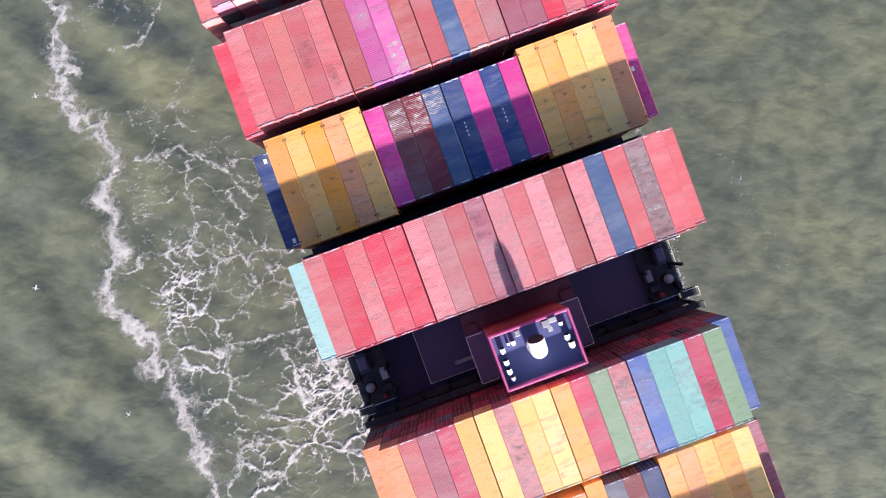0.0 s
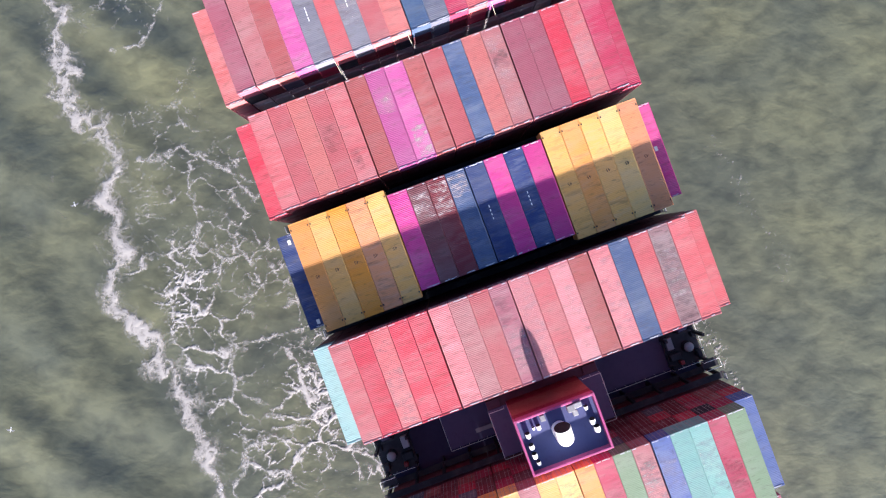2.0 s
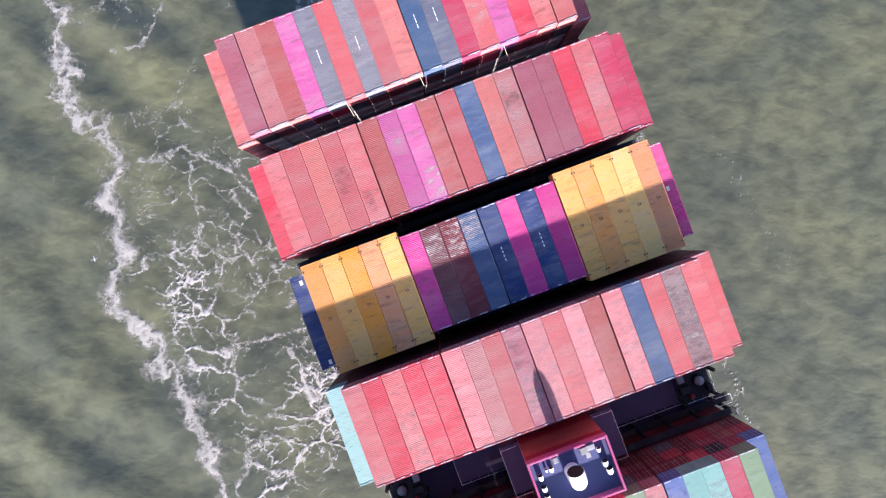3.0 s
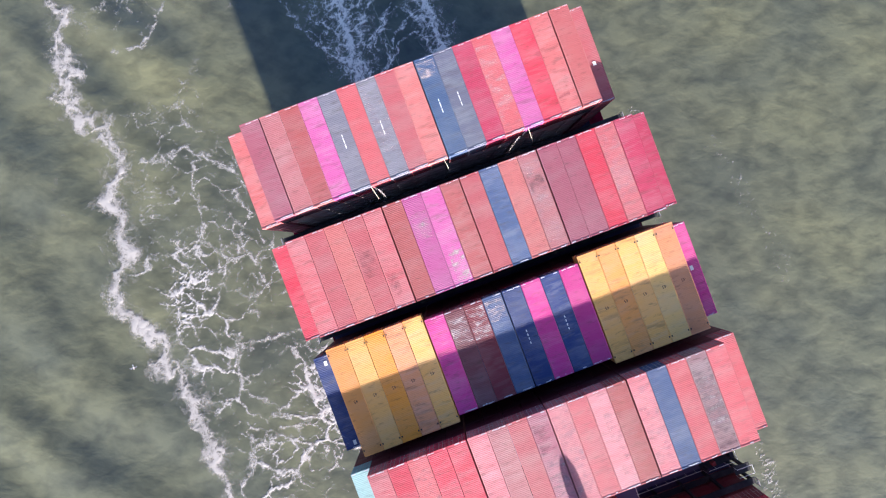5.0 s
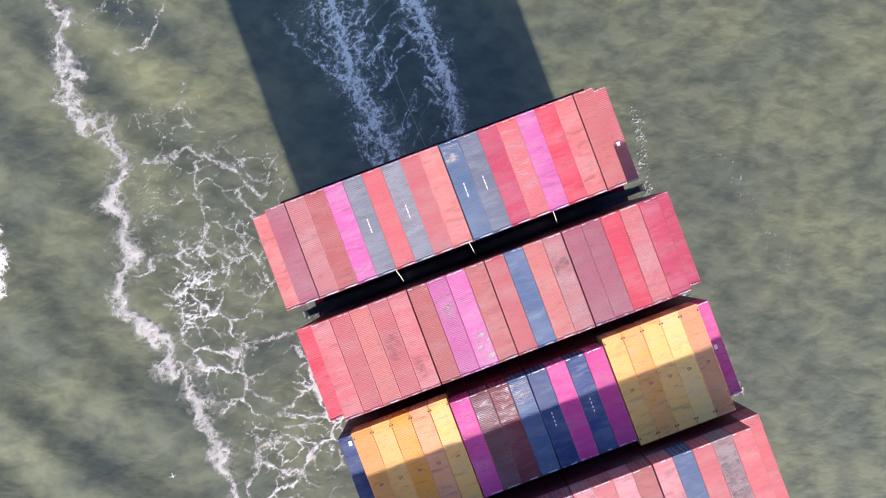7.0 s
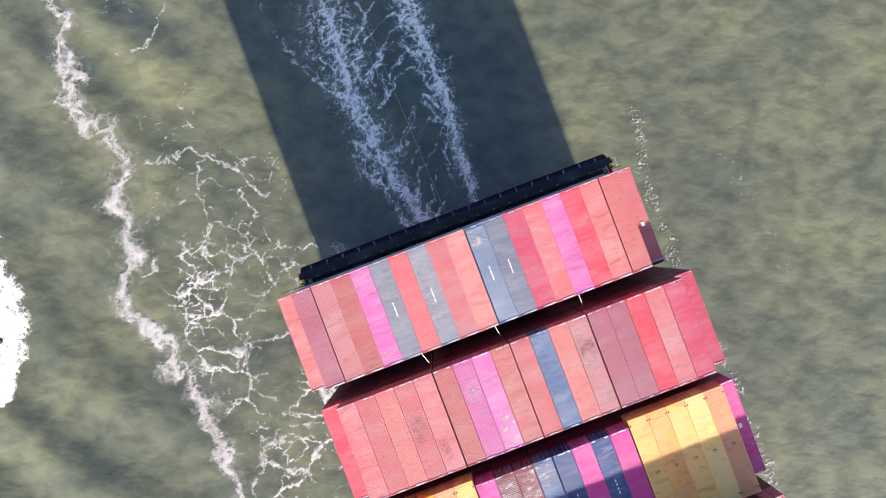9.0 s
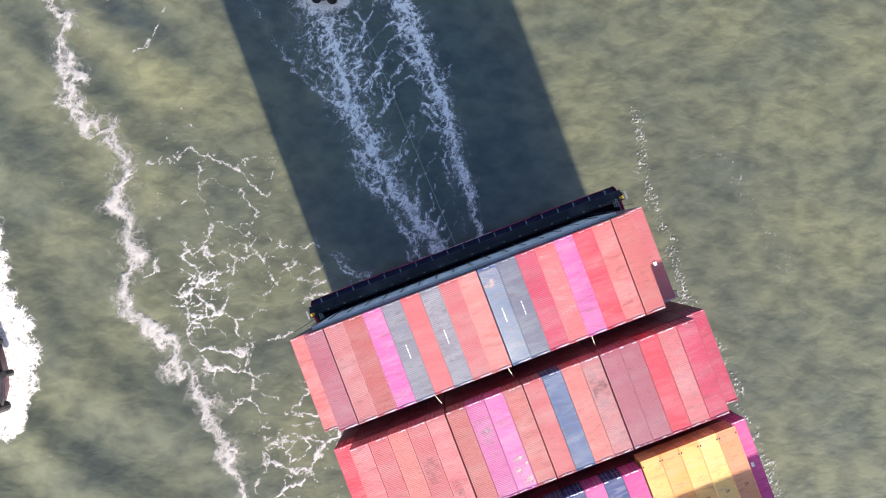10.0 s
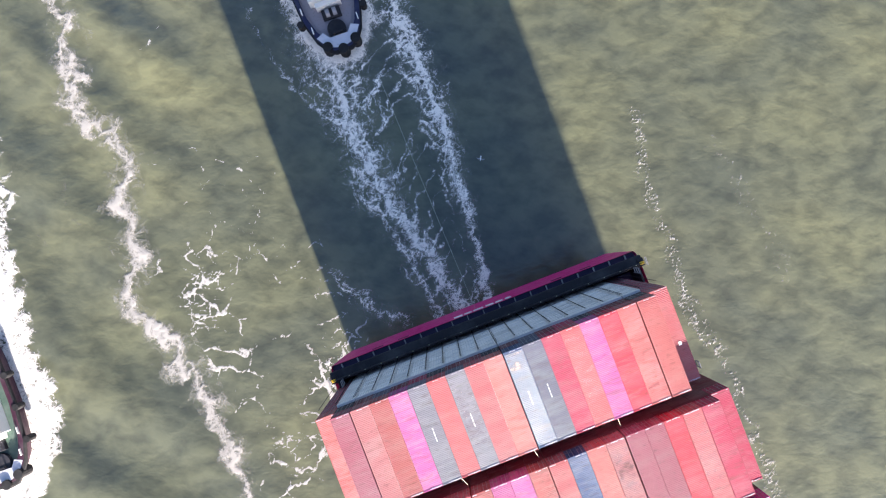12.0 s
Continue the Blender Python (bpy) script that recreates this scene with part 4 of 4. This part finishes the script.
# ---- tugs ----
def tug(hull_mat, deck_mat, label):
    """Bow towards -y; deck at 2.2 m."""
    t = new("tugboat")
    tagged(t, label, "tugboat", "tugs attending the ship")
    prof = [(-13.4, 1.5), (-12.6, 2.7), (-10.5, 4.1), (-7.0, 5.2), (0.0, 5.8), (8.0, 5.6), (13.0, 5.0), (14.5, 4.2)]

    def ring(k, z, dy=0.0):
        return [(x * k, y * (k if y < 0 else 1) + dy, z) for y, x in prof] + [(-x * k, y * (k if y < 0 else 1) + dy, z) for y, x in reversed(prof)]
    n = 2 * len(prof)
    verts = ring(0.86, -1.0) + ring(0.95, 1.0) + ring(1.0, 3.1) + ring(0.87, 3.1) + ring(0.865, 2.2)
    faces = [(k * n + i, k * n + (i + 1) % n, (k + 1) * n + (i + 1) % n, (k + 1) * n + i) for k in range(4) for i in range(n)]
    h = new("hull", mesh_of("hull", verts, faces, hull_mat))
    h.parent = t
    d = new("deck", mesh_of("deck", ring(0.868, 2.25), [tuple(range(n))], deck_mat))
    d.parent = t
    fv = ring(1.0, 2.4) + ring(1.045, 2.5) + ring(1.045, 3.0) + ring(1.0, 3.1)
    f = new("fender_band", mesh_of("fender_band", fv, [(k * n + i, k * n + (i + 1) % n, (k + 1) * n + (i + 1) % n, (k + 1) * n + i) for k in range(3) for i in range(n)], RUBBER))
    f.parent = t
    for x, y in ((-2.6, -12.4), (0.0, -13.5), (2.6, -12.4)):
        bm = bmesh.new()
        tube(bm, (x, y, 0.9), (x, y, 3.5), 0.98, 0.9, seg=12)
        part("bow_fender", bm, RUBBER, t, "round black rubber bow fender")
    for sx in (-1, 1):
        for y in (-7.0, -1.0, 5.0):
            bm = bmesh.new()
            tube(bm, (sx * 5.9, y, 1.4), (sx * 5.9, y, 3.2), 0.62, seg=14)
            part("tyre", bm, RUBBER, t, "black tyre fender")
        boxes("bitts", [(sx * 4.2 - 0.1, sx * 4.2 + 0.1, -9.4, -8.2, 2.25, 3.45)], WHITE_MAT, t, "white mooring bitts", 0.04)
        boxes("bulwark_light", [(sx * 5.0 - 0.1, sx * 5.0 + 0.1, -5.6, -4.4, 2.25, 3.45)], WHITE_MAT, t, "", 0.03)
    fd = new("foredeck", mesh_of("foredeck", [(-2.5, -12.5, 3.13), (0.0, -13.2, 3.13), (2.5, -12.5, 3.13), (4.0, -10.3, 3.13), (2.6, -9.7, 3.13), (1.7, -10.9, 3.13), (-1.7, -10.9, 3.13), (-2.6, -9.7, 3.13), (-4.0, -10.3, 3.13)], [(0, 1, 2, 5, 6), (2, 3, 4, 5), (0, 6, 7, 8)], PALE_MAT))
    fd.parent = t
    tagged(fd, "pale grey foredeck plating")
    boxes("winch", [(-1.7, 1.7, -7.6, -5.8, 2.25, 3.1)], BLACK_MAT, t, "black towing winch", 0.08)
    bm = bmesh.new()
    tube(bm, (0, -9.6, 2.25), (0, -9.6, 2.9), 1.7, seg=18)
    part("anchor_winch", bm, BLACK_MAT, t, "dark round anchor winch")
    bm = bmesh.new()
    for x in (-1.0, 0.3):
        tube(bm, (x, -6.7, 3.3), (x + 0.7, -6.7, 3.3), 0.7, seg=14)
    part("winch_drum", bm, STEEL_MAT, t, "grey winch drum")
    boxes("staple", [(-0.9, -0.6, -10.6, -10.3, 2.25, 3.6), (0.6, 0.9, -10.6, -10.3, 2.25, 3.6), (-0.9, 0.9, -10.6, -10.3, 3.4, 3.7)], BLACK_MAT, t, "black towing staple", 0.03)
    boxes("deckhouse", [(-3.2, 3.2, -4.6, 5.5, 2.25, 5.0)], WHITE_MAT, t, "white deckhouse", 0.1)
    cab = boxes("wheelhouse", [(-2.4, 2.4, -3.4, 1.6, 5.0, 7.4)], WHITE_MAT, t, "white wheelhouse", 0.15)
    boxes("window", [(-2.1, 2.1, -3.46, -3.38, 5.9, 7.0)], GLASS, cab, "dark window band")
    boxes("roof", [(-2.7, 2.7, -3.8, 1.9, 7.4, 7.6)], PALE_MAT, cab, "pale roof", 0.05)
    for x in (-1.6, -0.5, 0.6, 1.7):
        boxes("roof_rib", [(x - 0.06, x + 0.06, -3.6, 1.7, 7.6, 7.68)], STEEL_MAT, cab)
    boxes("foredeck_house", [(-2.3, 2.3, -5.6, -4.7, 2.25, 4.2)], WHITE_MAT, t, "", 0.06)
    for sx in (-1, 1):
        boxes("funnel", [(sx * 2.2 - 0.5, sx * 2.2 + 0.5, 2.6, 4.4, 5.0, 7.6)], hull_mat, t, "dark funnel", 0.1)
    boxes("aft_winch", [(-1.2, 1.2, 8.0, 10.0, 2.25, 3.6)], RED_DECK, t, "red aft winch", 0.1)
    bm = bmesh.new()
    tube(bm, (0, 0.4, 7.6), (0, 0.4, 11.0), 0.12, 0.07)
    tube(bm, (-1.2, 0.4, 9.6), (1.2, 0.4, 9.6), 0.06)
    part("mast", bm, STEEL_MAT, t, "grey mast")
    return t


tug_astern = tug(NAVY_HULL, TUG_DECK, "navy tugboat with grey deck following astern of the ship")
tug_side = tug(TUG_MAROON, TUG_GREEN, "dark maroon tugboat with white cabin running alongside")


def bow_wave(x, y):
    wx, wy = x + (fbm(x * 0.5, y * 0.5, 51) - 0.47) * 3, y + (fbm(x * 0.5, y * 0.5, 53) - 0.47) * 3
    r = np.where(wy < -6, np.hypot(wx / 6.9, (wy + 6) / 8.9), np.abs(wx) / (6.9 + (wy + 6) * 0.05))
    return 3.0 * np.clip(1.23 - r, -1, 0.34) + 0.4 * (fbm(x * 0.9, y * 0.9, 55) - 0.5) - 0.02 - np.clip((wy - 4) / 22, 0, 1)


def speed_wave(x, y):
    wx, wy = x + (fbm(x * 0.35, y * 0.35, 61) - 0.47) * 4, y + (fbm(x * 0.35, y * 0.35, 63) - 0.47) * 4
    half = np.interp(wy, (-19.0, -17.0, -12.0, -6.0, 0.0, 14.0, 36.0, 55.0, 80.0), (0.1, 4.2, 8.8, 11.4, 12.2, 11.4, 16.0, 19.8, 21.0))
    f = np.clip((half - np.abs(wx)) / 4.0, -1, 0.55)
    aft = np.clip((wy - 18) / 40, 0, 1)
    return f + 0.5 * (fbm(x * 0.6, y * 0.6, 65) - 0.5) - aft * (0.25 + 0.9 * (0.55 - lace(wx * 0.28, wy * 0.28, 67) * fbm(x * 0.2, y * 0.2, 69) * 2))


wave_astern = foam("tug_bow_wave", -12, 12, -19, 24, 0.22, bow_wave, FOAM_WASH, "white bow wave round the tug astern", 0.25)
wave_side = foam("tug_wash", -30, 30, -22, 78, 0.3, speed_wave, FOAM_WHITE, "broad white wash round the tug alongside", 0.25)

# ---- gulls ----
def gull():
    """A gull on spread wings, flying towards -y."""
    bm = bmesh.new()
    ball(bm, (0, 0, 0), 0.09, 0.24, 0.08, 10)
    ball(bm, (0, -0.25, 0.03), 0.06, 0.08, 0.06, 8)
    g = new("gull", mesh_from(bm, "gull", WHITE_MAT, True))
    tagged(g, "white gull gliding low over the water", "bird", "gulls over the water")
    for sx in (-1, 1):
        v = [(0.05, -0.1, 0.02), (0.34, -0.2, 0.10), (0.66, 0.05, 0.07), (0.36, -0.02, 0.09), (0.05, 0.1, 0.02)]
        verts = [(sx * x, y, z) for x, y, z in v] + [(sx * x, y, z - 0.02) for x, y, z in v]
        faces = [(0, 1, 3, 4), (1, 2, 3), (5, 9, 8, 6), (6, 8, 7)] + [(i, (i + 1) % 5, 5 + (i + 1) % 5, 5 + i) for i in range(5)]
        w = new("wing", mesh_of("wing", verts, faces, STEEL_MAT))
        w.parent = g
    t = new("tail", mesh_of("tail", [(-0.05, 0.2, 0), (0.05, 0.2, 0), (0.1, 0.42, 0), (-0.1, 0.42, 0), (0, 0.3, 0.03)], [(0, 1, 4), (1, 2, 4), (2, 3, 4), (3, 0, 4), (0, 3, 2, 1)], WHITE_MAT))
    t.parent = g
    return g


gulls = [(gull(), (-60.2, 22.5), (2.9, -8.1)), (gull(), (-60.2, -6.1), (-1.9, -10.6)), (gull(), (-46.5, -25.0), (6.9, -5.6)), (gull(), (32.5, 168.0), (-2.2, -12.9))]

# tow line from the ship's stern to the tug's bow
bm = bmesh.new()
for i in range(12):
    def sag(s):
        return (-1.0 - s, 51.6 + 43.0 * s, 17.5 - 14.0 * s - 3.0 * math.sin(math.pi * s))
    tube(bm, sag(i / 12), sag((i + 1) / 12), 0.022, seg=5)
part("tow_line", bm, ROPE_MAT, ship, "thin pale tow line")


def foam_drift(t, dz=0.0):
    """The foam beside the ship swings slowly outwards about its far end."""
    px, py = -68.5, 39.6
    return pose(px + 0.10 * (t - 6), py - 0.13 * (t - 6), dz, 0, 0, 0.27 * (t - 6)) @ pose(-px, -py, 0)


def motions():
    for ob, m in on_ship:
        walk(ob, [(t, ship_pose(t) @ m) for t in SHIP_TIMES])

    def astern(t):
        return pose(-16.6 + 1.25 * (t - 12) - 5.0, 34.0 - 4.85 * (t - 12) + 14.1, 0, 0, 0, 19.5)

    def side(t):
        return pose(-81.5 + 2.0 * (t - 12), -29.6 - 5.75 * (t - 12), 0, 0, 0, 19.5)
    for ob in (tug_astern, wave_astern):
        walk(ob, [(t, astern(t)) for t in (0.0, 6.0, 12.0)])
    for ob in (tug_side, wave_side):
        walk(ob, [(t, side(t)) for t in (0.0, 6.0, 12.0)])
    for g, (x, y), (vx, vy) in gulls:
        a = math.degrees(math.atan2(vx, -vy))
        walk(g, [(t, pose(x + vx * t, y + vy * t, 20.0, 0, 0, a)) for t in (0.0, 6.0, 12.0)])
    # the wash is dragged after the ship; the crest drifts outwards; the web of foam sinks away
    walk(foam_wash, [(t, pose(0.15 * (12 - t), 1.62 * (12 - t), 0)) for t in (0.0, 6.0, 12.0)])
    walk(foam_crest, [(t, foam_drift(t)) for t in (0.0, 6.0, 12.0)])
    walk(foam_lace, [(t, foam_drift(t, 0.004 - 0.0068 * t)) for t in (0.0, 6.0, 12.0)])


motions()
